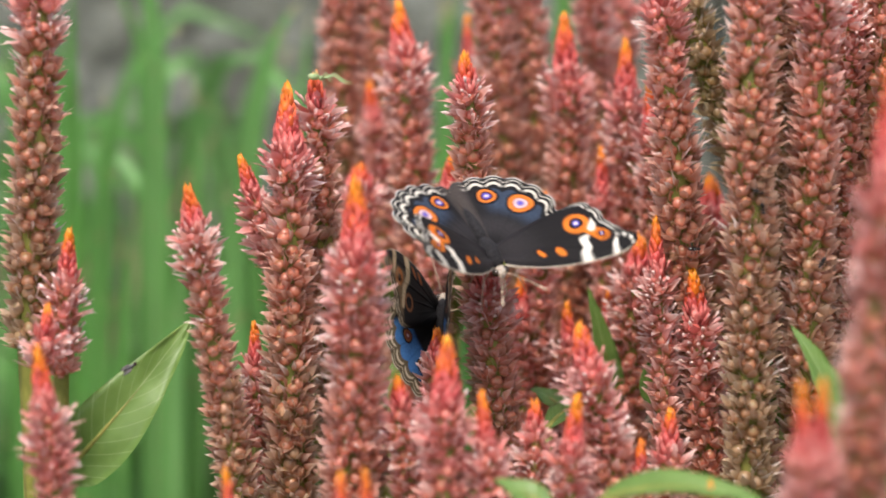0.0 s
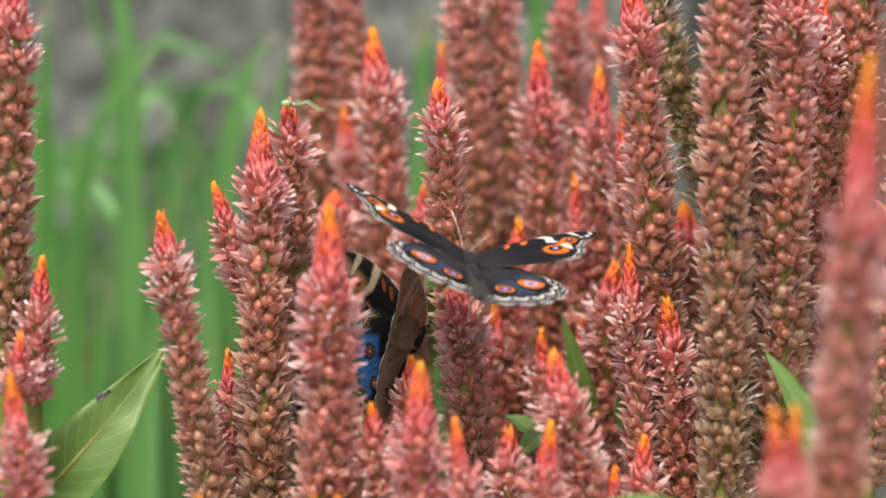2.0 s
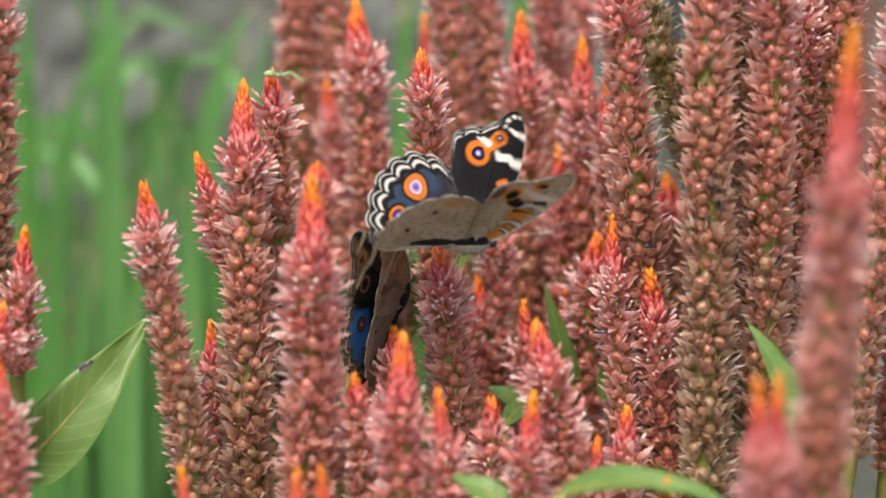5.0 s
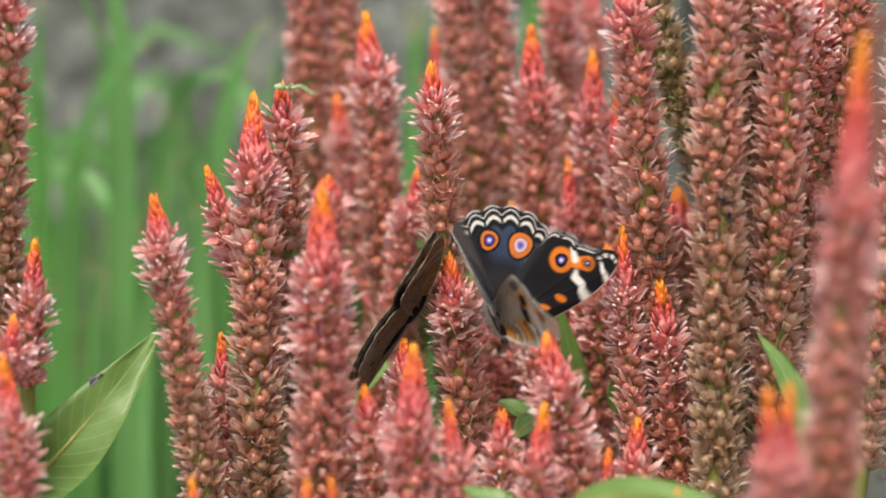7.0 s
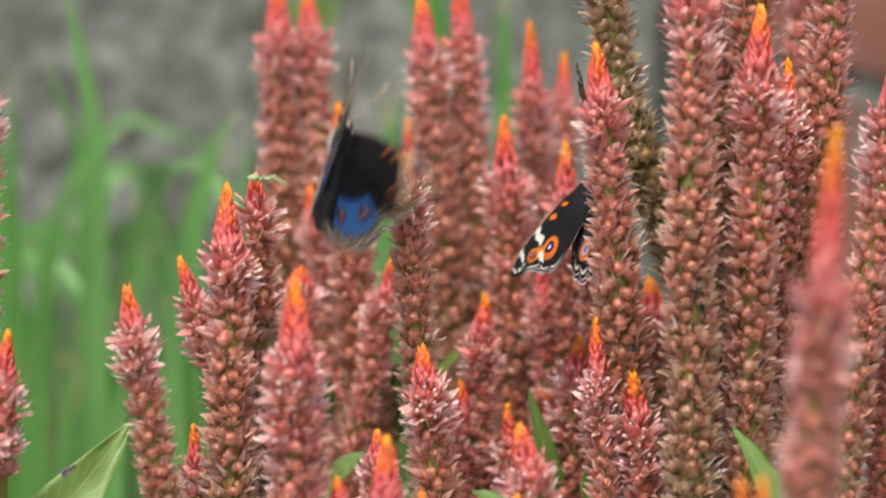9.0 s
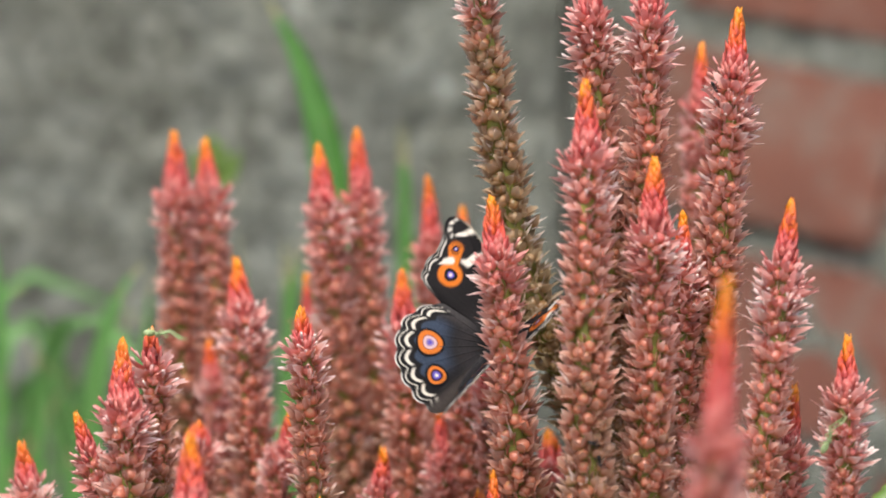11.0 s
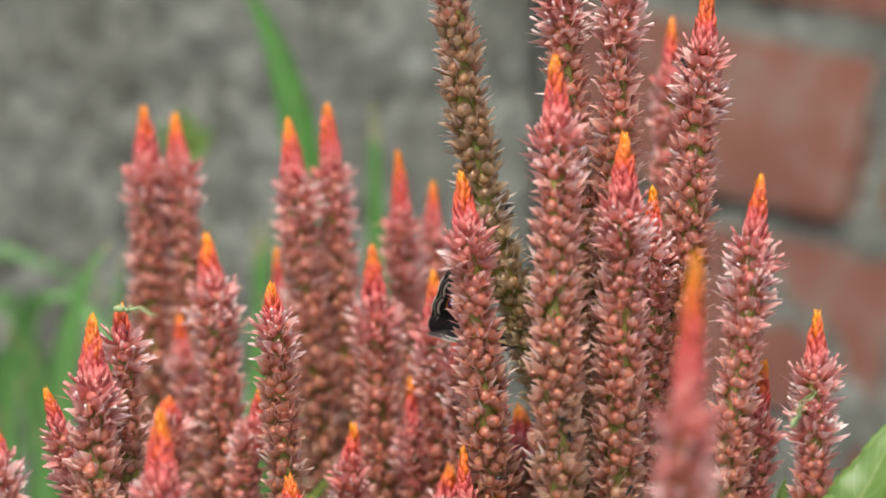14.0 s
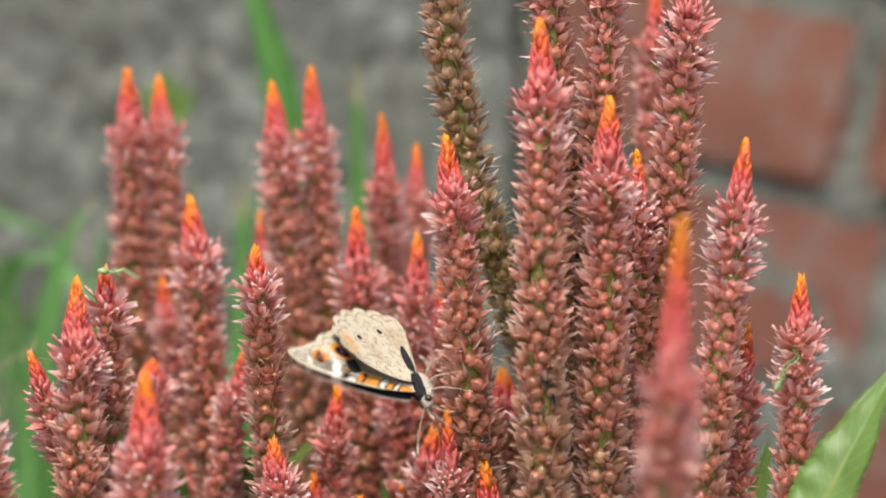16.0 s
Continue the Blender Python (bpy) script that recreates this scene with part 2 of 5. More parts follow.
def concrete_wall():
    pieces = [rough_slab("near", -0.60, 0.098, 0.0, 1.0, 1.25, 0.2, 0.005, concrete_relief),
              rough_slab("far", -6.0, -0.6, 0.0, 1.0, 1.252, 0.2, 0.2, lambda x, z: 0.0)]
    v, t = joined(pieces)
    tagged(new("wall_concrete", mesh("wall_concrete", v, t, CONCRETE)), "rough grey weathered concrete garden wall", "wall", kind="structure")


def brick_wall():
    v, t = joined([rough_slab("mortar", 0.104, 0.9, 0.0, 1.0, 1.252, 0.2, 0.008,
                              lambda x, z: 0.004 * noise.noise((x * 30, z * 30, 8.0))),
                   rough_slab("far", 0.9, 6.0, 0.0, 1.0, 1.254, 0.2, 0.2, lambda x, z: 0.0)])
    wall = tagged(new("wall_brick", mesh("wall_brick", v, t, CONCRETE)), "old red brick wall with wide grey mortar joints", "wall", kind="structure")
    rng = random.Random(5)
    shapes = []
    for k in range(4):
        bm = bmesh.new()
        bmesh.ops.create_cube(bm, size=1.0)
        bmesh.ops.scale(bm, vec=(0.121, 0.05, 0.0735), verts=bm.verts)
        bmesh.ops.bevel(bm, geom=bm.edges[:], offset=0.005, segments=3, affect="EDGES")
        for w in bm.verts:
            w.co += Vector([0.0034 * noise.noise(w.co * 45 + Vector((k * 9 + a * 3, a, 0))) for a in range(3)])
        me = bpy.data.meshes.new("brick")
        bm.to_mesh(me)
        bm.free()
        me.materials.append(BRICK)
        shapes.append(me)
    # the courses fall gently to one side with the path at the wall's foot
    fall = radians(10.5)
    for row in range(-6, 5):
        for col in range(-1, 4):
            u = 0.1665 + col * 0.132 + (0.026 if row % 2 else 0.0)
            w = 0.6305 + row * 0.0755
            x = 0.2215 + (u - 0.2215) * math.cos(fall) + (w - 0.63) * math.sin(fall)
            z = 0.6190 + (w - 0.63) * math.cos(fall) - (u - 0.2215) * math.sin(fall)
            if x < 0.165 or x > 0.72 or z < 0.05 or z > 0.96:
                continue
            ob = part("brick", shapes[rng.randrange(4)], wall)
            ob.matrix_basis = pose(x, 1.2735 + rng.uniform(-0.002, 0.002), z, 0, 10.5 + rng.uniform(-0.8, 0.8), rng.uniform(-1, 1))


ground()
concrete_wall()
brick_wall()


# ---- flower spikes ----
def capsule(rings, sides, top):
    """A round capsule along +z from (height, radius) rings, closed by a point at height top."""
    v, t = [], []
    for z, r in rings:
        v += [(r * math.cos(2 * math.pi * j / sides), r * math.sin(2 * math.pi * j / sides), z) for j in range(sides)]
    for i in range(len(rings) - 1):
        for j in range(sides):
            k = (j + 1) % sides
            p, q, r, w = i * sides + j, i * sides + k, (i + 1) * sides + k, (i + 1) * sides + j
            t += [(p, q, r), (p, r, w)]
    last = (len(rings) - 1) * sides
    v.append((0, 0, top))
    t += [(last + j, last + (j + 1) % sides, last + sides) for j in range(sides)]
    return v, t


def floret_shape(seed, opening, fine):
    """One floret along +z, 1 long: a round capsule among narrow papery tepals; opening: 0 closed, 1 a wide star, 2 a withered tuft."""
    rng = random.Random(seed)
    if fine:
        rings, sides = ((0.0, 0.12), (0.15, 0.28), (0.36, 0.385), (0.58, 0.38), (0.76, 0.24)), 8
    else:
        rings, sides = ((0.0, 0.16), (0.34, 0.43), (0.68, 0.38)), 5
    shrink = 0.72 if opening == 1 else 0.8 if opening == 2 else 0.80
    wide = 0.92 if opening == 0 else shrink
    v, t = capsule([(z * shrink, r * wide) for z, r in rings], sides, (0.82 if fine else 0.90) * shrink)
    pale = [-1.0 if p[2] < 0.2 else -0.45 if p[2] < 0.36 else 0.0 for p in v]
    pale[-1] = -0.30 if rng.random() < 0.5 else 0.15
    n = 5
    for i in range(n):
        a = 2 * math.pi * (i + rng.random() * 0.4) / n
        out = (rng.uniform(0.46, 0.80), rng.uniform(0.75, 1.05), rng.uniform(0.45, 0.85))[opening]
        top = (rng.uniform(0.96, 1.26), rng.uniform(0.95, 1.20), rng.uniform(1.15, 1.5))[opening]
        half = (0.25, 0.23, 0.14)[opening]
        c, w = math.cos(a), math.sin(a)
        low_r, mid_r, up_r, o = 0.34, 0.43 + 0.14 * (opening == 1), 0.50 + 0.25 * (opening == 1), len(v)
        tip_pale = (rng.uniform(0.62, 1.0), rng.uniform(0.8, 1.0), 1.0)[opening]
        mid_pale = (0.40, 0.66, 0.8)[opening]
        for r_at, half_at, z_at in ((low_r, half * 0.8, 0.22), (mid_r, half, 0.50), (up_r, half * 0.62, 0.80)):
            v += [(r_at * c - half_at * w, r_at * w + half_at * c, z_at), ((r_at + 0.05) * c, (r_at + 0.05) * w, z_at), (r_at * c + half_at * w, r_at * w - half_at * c, z_at)]
        v.append((out * c, out * w, top))
        pale += [-0.5, -0.5, -0.5, mid_pale, mid_pale * 0.5, mid_pale, mid_pale * 1.5, mid_pale, mid_pale * 1.5, tip_pale]
        for k in (0, 3):
            t += [(o + k, o + k + 1, o + k + 4), (o + k, o + k + 4, o + k + 3), (o + k + 1, o + k + 2, o + k + 5), (o + k + 1, o + k + 5, o + k + 4)]
        t += [(o + 6, o + 7, o + 9), (o + 7, o + 8, o + 9)]
        if opening == 1 and fine and rng.random() < 0.6:
            # a pale stamen head
            x, y, z, o = 0.42 * math.cos(a + 0.5), 0.42 * math.sin(a + 0.5), rng.uniform(1.05, 1.4), len(v)
            v += [(x - 0.08, y, z), (x + 0.08, y, z), (x, y - 0.08, z), (x, y + 0.08, z), (x, y, z + 0.12), (x * 0.5, y * 0.5, 0.6)]
            pale += [1.0] * 5 + [0.6]
            t += [(o, o + 2, o + 4), (o + 2, o + 1, o + 4), (o + 1, o + 3, o + 4), (o + 3, o, o + 4), (o, o + 5, o + 2), (o + 2, o + 5, o + 1), (o + 1, o + 5, o + 3), (o + 3, o + 5, o)]
    return np.array(v), np.array(t), np.array(pale)


def scale_shape(seed):
    """One pointed bud scale of the young tip along +z, its back bulging to +x."""
    rng = random.Random(seed)
    w, bulge = rng.uniform(0.33, 0.42), rng.uniform(0.16, 0.24)
    v = [(0, 0, 0), (0.02, -w, 0.38), (0.02, w, 0.38), (bulge, 0, 0.40), (-0.10, 0, 0.4), (0.04, -w * 0.62, 0.74), (0.04, w * 0.62, 0.74),
         (bulge * 0.75, 0, 0.76), (rng.uniform(0.0, 0.12), rng.uniform(-0.05, 0.05), rng.uniform(1.08, 1.25))]
    t = [(0, 3, 1), (0, 2, 3), (1, 3, 7), (1, 7, 5), (3, 2, 6), (3, 6, 7), (5, 7, 8), (7, 6, 8), (0, 1, 4), (0, 4, 2), (1, 5, 4), (2, 4, 6), (4, 5, 8), (4, 8, 6)]
    return np.array(v), np.array(t), np.array([-0.3, 0.1, 0.1, 0.0, 0, 0.25, 0.25, 0.1, 0.6])


BUDS = {fine: [floret_shape(k, 0, fine) for k in range(8)] for fine in (False, True)}
STARS = {fine: [floret_shape(20 + k, 1, fine) for k in range(4)] for fine in (False, True)}
TUFTS = {fine: [floret_shape(40 + k, 2, fine) for k in range(3)] for fine in (False, True)}
TIPS = [scale_shape(k) for k in range(5)]
SPIKES = []


def spike(x, y, z, slope, radius, length, tip, age, bend):
    """A spike whose tip is at x, y, z; slope: metres sideways per metre down; tip: length of the young bright end; age: how far it has withered."""
    rng = np.random.default_rng(int(abs(x) * 1e6) + int(z * 1e5))
    top = np.array([x, y, z])
    depth_slope = rng.uniform(-0.04, 0.06)

    def axis(d):
        d = np.asarray(d, float)
        return top + np.stack([slope * d + bend * d * d + 0.02 * radius * np.sin(d * 90 + x * 400), depth_slope * d, -d], -1)

    young_end = tip + 0.004

    def girth(d):
        g = np.minimum(1, d / young_end)
        flare = np.clip((d - young_end * 0.85) / (young_end * 0.35), 0, 1)
        return radius * (0.60 * g ** 0.68 + 0.15 * flare + 0.25 * np.clip((d - young_end) / 0.045, 0, 1) ** 0.75)

    root = new("flower_spike")
    root.matrix_basis = Matrix.Translation(top - np.array([0, 0, z]))
    home = np.array(root.matrix_basis.translation)
    # florets, turn by turn down the axis
    fine = 0.62 < y < 0.79
    groups = {"bud_tip": [], "flower_ring": [], "seed_head": [], "withered_tuft": []}
    d, turn = 0.0005, rng.uniform(0, 6.28)
    open_to = young_end * 1.1 + rng.uniform(0.003, 0.008) * (1.6 if age < 0.16 else 1.0)
    dense = 1.0 if age < 0.5 else 1.08
    while d < length:
        q = d / young_end
        young = min(1.0, q)
        full = min(1.0, max(0.0, q - 0.82) / 0.3)
        size = (0.0027 + 0.0010 * young) * (1 - full) + 0.00415 * full
        size *= (0.66 + 0.34 * radius / 0.0053) * rng.uniform(0.84, 1.16)
        r = float(girth(d)) * rng.uniform(0.93, 1.06)
        turn += 2.39996 + rng.uniform(-0.3, 0.3)
        lift = math.radians(6 + 9 * young + 33 * full + rng.uniform(-13, 13) * (0.3 + full))
        p = axis(d + rng.uniform(-0.0009, 0.0009) * full)
        outv = np.array([math.cos(turn), math.sin(turn), 0.0])
        up = np.array([-slope - 2 * bend * d, -depth_slope, 1.0])
        up /= np.linalg.norm(up)
        outv -= up * outv.dot(up)
        outv /= np.linalg.norm(outv)
        side = np.cross(up, outv)
        yaw = rng.uniform(-0.3, 0.3) * full
        zdir = up * math.cos(lift) + (outv * math.cos(yaw) + side * math.sin(yaw)) * math.sin(lift)
        side = np.cross(zdir, outv)
        side /= np.linalg.norm(side) + 1e-9
        xdir = np.cross(side, zdir)
        base = p + outv * max(0.0, r - size * math.sin(lift) * 1.12)
        past = max(0.0, d - young_end)
        # rises down the spike: ripening, plus shade inside the clump put into the colour
        ripe_shade = 0.23 * q ** 0.95 if q < 1 else 0.26 + past / 0.07 * 0.29 + age * 0.33 * min(1.0, past / 0.012) + rng.uniform(-0.05, 0.05)
        ripe_shade = min(1.0, max(0.25 if q >= 1 else 0.0, ripe_shade))
        pick = rng.random()
        if q < 0.93:
            kind = "bud_tip"
        elif d < open_to and pick < 0.72:
            kind = "flower_ring"
        elif pick < 0.05 + 0.05 * max(0.0, age):
            kind = "withered_tuft"
        else:
            kind = "seed_head"
        groups[kind].append((base, xdir, side, zdir, size * (1.16 if kind == "flower_ring" else 1.0), ripe_shade, rng.random()))
        gap = 0.00130 * (1 - full) + 0.00362 * full * (0.68 + 0.32 * radius / 0.0053) * dense
        d += gap * gap / (2 * math.pi * max(r, 0.0012))
    labels = {"bud_tip": "bright orange and red unopened tip", "flower_ring": "pale pink open starry flowers", "seed_head": "", "withered_tuft": "dry whitish bristly tufts"}
    for kind, rows in groups.items():
        if not rows:
            continue
        shapes = {"flower_ring": STARS[fine], "bud_tip": TIPS, "seed_head": BUDS[fine], "withered_tuft": TUFTS[fine]}[kind]
        vs, ts, ripe_shade_a, pale_a, tone_a, off = [], [], [], [], [], 0
        for k, sh in enumerate(shapes):
            mine = rows[k::len(shapes)]
            if not mine:
                continue
            B = np.array([m[0] for m in mine]) - home
            R = np.array([np.stack(m[1:4], 1) for m in mine])
            sz = np.array([m[4] for m in mine])
            sv, st, sp = sh
            v = B[:, None] + sz[:, None, None] * np.einsum("nij,vj->nvi", R, sv)
            n = len(mine)
            vs.append(v.reshape(-1, 3))
            ts.append((st[None] + (np.arange(n) * len(sv))[:, None, None]).reshape(-1, 3) + off)
            off += n * len(sv)
            rp = np.array([m[5] for m in mine])
            ripe_shade_a.append(np.repeat(rp, len(sv)))
            strength = np.clip((rp - 0.12) * 5, 0.03, 1.0)
            pale_a.append((strength[:, None] * sp[None]).ravel())
            tone_a.append(np.repeat([m[6] for m in mine], len(sv)))
        me = mesh(kind, np.vstack(vs), np.vstack(ts), FLORET,
                  {"ripe_shade": np.concatenate(ripe_shade_a), "pale": np.concatenate(pale_a), "tone": np.concatenate(tone_a)})
        ob = part(kind, me, root, labels[kind])
        if kind in ("seed_head", "withered_tuft"):
            tagged(ob, kind="stuff")
    # the stalk: inside the florets and on down to the soil
    ds = np.linspace(0.001, length, 14)
    pts = axis(ds)
    end = pts[-1]
    foot = np.array([end[0] * 0.9 + slope * 0.05, end[1] * 0.85 + 0.12, -0.01])
    low = [end + (foot - end) * s + np.array([slope * 0.10 * math.sin(s * math.pi), 0, 0]) for s in np.linspace(0.06, 1, 10)]
    rad = np.concatenate([np.clip(girth(ds) * 0.54, 0.0003, None), np.linspace(0.0018, 0.0032, 10)])
    v, t = tube(np.vstack([pts, low]) - home, rad, 7)
    part("stalk", mesh("stalk", v, t, STEM), root, "slender green stalk")
    look_words = "withered brown" if age > 0.5 else "fading rosy-brown" if age > 0.2 else "fresh pink"
    end_words = "long fiery orange tip" if tip > 0.011 else "short orange tip" if tip > 0.004 else "blunt tufted orange tip"
    tagged(root, f"{look_words} cockscomb flower spike with a {end_words}", "flower", group="flower spikes")
    SPIKES.append(root)
    return root


spike(-0.0853, 0.690, 0.6731, -0.050, 0.0057, 0.089, 0.012, 0.50, 0)
spike(-0.0549, 0.680, 0.6203, 0.146, 0.0044, 0.105, 0.006, 0.45, 0)
spike(-0.0797, 0.680, 0.6110, -0.085, 0.0036, 0.030, 0.007, 0, 0)
spike(-0.0834, 0.670, 0.5974, -0.093, 0.0029, 0.013, 0.003, 0, 0)
spike(-0.0817, 0.640, 0.5960, 0.089, 0.0041, 0.046, 0.010, -0.2, 0)
spike(-0.0466, 0.725, 0.6183, 0.326, 0.0038, 0.030, 0.006, -0.1, 0)
spike(-0.0353, 0.700, 0.6377, 0.005, 0.0057, 0.107, 0.012, 0.35, 0)
spike(-0.0299, 0.710, 0.6388, 0.047, 0.0041, 0.097, 0.004, 0.4, 0)
spike(-0.0196, 0.655, 0.6261, -0.023, 0.0063, 0.085, 0.014, -0.05, 0)
spike(-0.0435, 0.710, 0.5844, 0.022, 0.0031, 0.037, 0.006, -0.2, 0)
spike(-0.0440, 0.620, 0.5763, 0.109, 0.0027, 0.028, 0.008, -0.2, 0)
spike(-0.0213, 0.600, 0.5819, -0.043, 0.0031, 0.031, 0.008, -0.2, 0)
spike(-0.0170, 0.605, 0.5807, 0.054, 0.0027, 0.032, 0.008, -0.2, 0)
spike(-0.0118, 0.660, 0.5848, 0.100, 0.0037, 0.046, 0.003, 0.05, 0)
spike(-0.0037, 0.700, 0.5855, -0.047, 0.0035, 0.040, 0.004, 0, 0)
spike(-0.0017, 0.640, 0.5979, -0.025, 0.0054, 0.051, 0.012, -0.1, 0)
spike(0.0051, 0.640, 0.5867, 0.071, 0.0035, 0.042, 0.009, -0.2, 0)
spike(0.0056, 0.700, 0.6034, 0.117, 0.0050, 0.074, 0.006, 0.3, 0)
spike(0.0163, 0.670, 0.5771, 0.031, 0.0036, 0.042, 0.003, 0.1, 0)
spike(0.0239, 0.645, 0.5845, -0.064, 0.0042, 0.042, 0.009, -0.15, 0)
spike(0.0253, 0.660, 0.5958, 0.213, 0.0052, 0.059, 0.007, -0.05, 0)
spike(0.0022, 0.715, 0.6424, 0.073, 0.0044, 0.078, 0.005, 0.4, 0)
spike(-0.0129, 0.780, 0.6443, 0.088, 0.0058, 0.100, 0.010, 0.15, 0)
spike(-0.0291, 0.830, 0.6697, 0.026, 0.0056, 0.126, 0.012, 0.1, 0)
spike(-0.0213, 0.832, 0.6677, 0.058, 0.0049, 0.126, 0.010, 0.1, 0)
spike(0.0066, 0.810, 0.6680, 0.097, 0.0056, 0.123, 0.012, 0.1, 0)
spike(0.0160, 0.820, 0.6716, 0.055, 0.0051, 0.124, 0.014, 0.1, 0)
spike(0.0334, 0.820, 0.6592, 0.051, 0.0046, 0.111, 0.014, 0, 0)
spike(0.0429, 0.840, 0.6498, -0.020, 0.0040, 0.114, 0.010, 0, 0)
spike(0.0259, 0.780, 0.6417, 0.034, 0.0056, 0.093, 0.012, 0.15, 0)
spike(0.0397, 0.770, 0.6371, 0.032, 0.0050, 0.084, 0.012, 0.1, 0)
spike(0.0412, 0.730, 0.7247, -0.001, 0.0050, 0.138, 0.010, 1.1, 1.9)
spike(0.0424, 0.700, 0.6677, 0.098, 0.0053, 0.130, 0.010, 0.2, 0)
spike(0.0609, 0.688, 0.6928, 0.009, 0.0055, 0.139, 0.012, 0.14, 0)
spike(0.0633, 0.715, 0.7180, 0.075, 0.0050, 0.144, 0.010, 0.3, 0)
spike(0.0768, 0.712, 0.7181, -0.013, 0.0050, 0.144, 0.010, 0.15, 0)
spike(0.0755, 0.690, 0.6769, -0.010, 0.0054, 0.128, 0.012, 0.1, 0)
spike(0.0836, 0.710, 0.6631, 0.022, 0.0037, 0.120, 0.008, 0.1, 0)
spike(0.0981, 0.800, 0.6936, -0.023, 0.0042, 0.121, 0.012, -0.1, 0)
spike(0.0953, 0.712, 0.7065, -0.067, 0.0050, 0.138, 0.012, 0.05, 0)
spike(0.0747, 0.565, 0.6690, -0.049, 0.0051, 0.086, 0.026, -0.05, 0)
spike(0.1039, 0.690, 0.6677, -0.113, 0.0046, 0.105, 0.010, 0, 0)
spike(0.1066, 0.700, 0.6273, -0.056, 0.0036, 0.072, 0.010, -0.15, 0)
spike(0.1161, 0.690, 0.6391, -0.012, 0.0046, 0.070, 0.009, 0, 0)
spike(0.0204, 0.750, 0.6051, -0.041, 0.0042, 0.064, 0.006, -0.05, 0)
spike(0.0342, 0.770, 0.6122, 0.045, 0.0034, 0.074, 0.009, -0.1, 0)
spike(0.0426, 0.700, 0.6098, 0.054, 0.0034, 0.062, 0.010, 0, 0)
spike(0.0697, 0.720, 0.6017, -0.036, 0.0047, 0.064, 0.005, 0.25, 0)
spike(0.0506, 0.700, 0.5975, 0.107, 0.0053, 0.060, 0.008, 0.2, 0)
spike(0.0418, 0.740, 0.5972, -0.068, 0.0053, 0.053, 0.006, 0.1, 0)
spike(0.0153, 0.750, 0.5855, 0.027, 0.0039, 0.054, 0.006, -0.1, 0)
spike(0.0255, 0.740, 0.5821, 0.059, 0.0032, 0.051, 0.007, -0.15, 0)
spike(0.0351, 0.745, 0.5836, 0.095, 0.0036, 0.051, 0.005, 0.1, 0)
spike(0.0443, 0.670, 0.5755, -0.034, 0.0040, 0.037, 0.006, 0, 0)
spike(0.0377, 0.660, 0.5714, -0.043, 0.0030, 0.032, 0.004, -0.1, 0)
spike(0.0587, 0.555, 0.6100, 0.037, 0.0030, 0.044, 0.010, -0.35, 0)
spike(0.0624, 0.557, 0.6101, -0.014, 0.0029, 0.044, 0.010, -0.35, 0)
spike(0.0610, 0.715, 0.5797, 0.112, 0.0052, 0.062, 0.006, 0.25, 0)
spike(-0.0205, 0.820, 0.6194, 0.087, 0.0039, 0.078, 0.007, -0.05, 0)
spike(0.0035, 0.840, 0.6329, 0.039, 0.0033, 0.071, 0.009, -0.1, 0)
spike(-0.0003, 0.765, 0.6122, -0.196, 0.0039, 0.070, 0.008, 0, 0)
spike(-0.0217, 0.765, 0.6085, -0.019, 0.0055, 0.084, 0.002, 0.7, 0)
spike(0.0441, 0.750, 0.6306, 0.046, 0.0037, 0.071, 0.009, 0.15, 0)
spike(0.0476, 0.610, 0.5764, 0.050, 0.0030, 0.026, 0.008, -0.2, 0)
spike(0.0790, 0.760, 0.5866, -0.009, 0.0060, 0.081, 0.006, 0.5, 0)
spike(0.0917, 0.770, 0.5953, -0.024, 0.0063, 0.092, 0.006, 0.5, 0)
spike(0.0598, 0.770, 0.6047, 0.043, 0.0063, 0.092, 0.006, 0.55, 0)
spike(-0.0117, 0.800, 0.5793, 0.027, 0.0062, 0.082, 0.006, 0.6, 0)
spike(0.0405, 0.830, 0.5932, 0.037, 0.0060, 0.099, 0.008, 0.3, 0)
spike(0.0229, 0.760, 0.5651, 0.029, 0.0053, 0.055, 0.006, 0.4, 0)
spike(0.0948, 0.750, 0.6358, -0.008, 0.0059, 0.115, 0.008, 0.3, 0)
spike(0.0281, 0.860, 0.6023, 0.032, 0.0053, 0.103, 0.006, 0.2, 0)
spike(-0.0127, 0.860, 0.6145, 0.056, 0.0053, 0.102, 0.006, 0.2, 0)


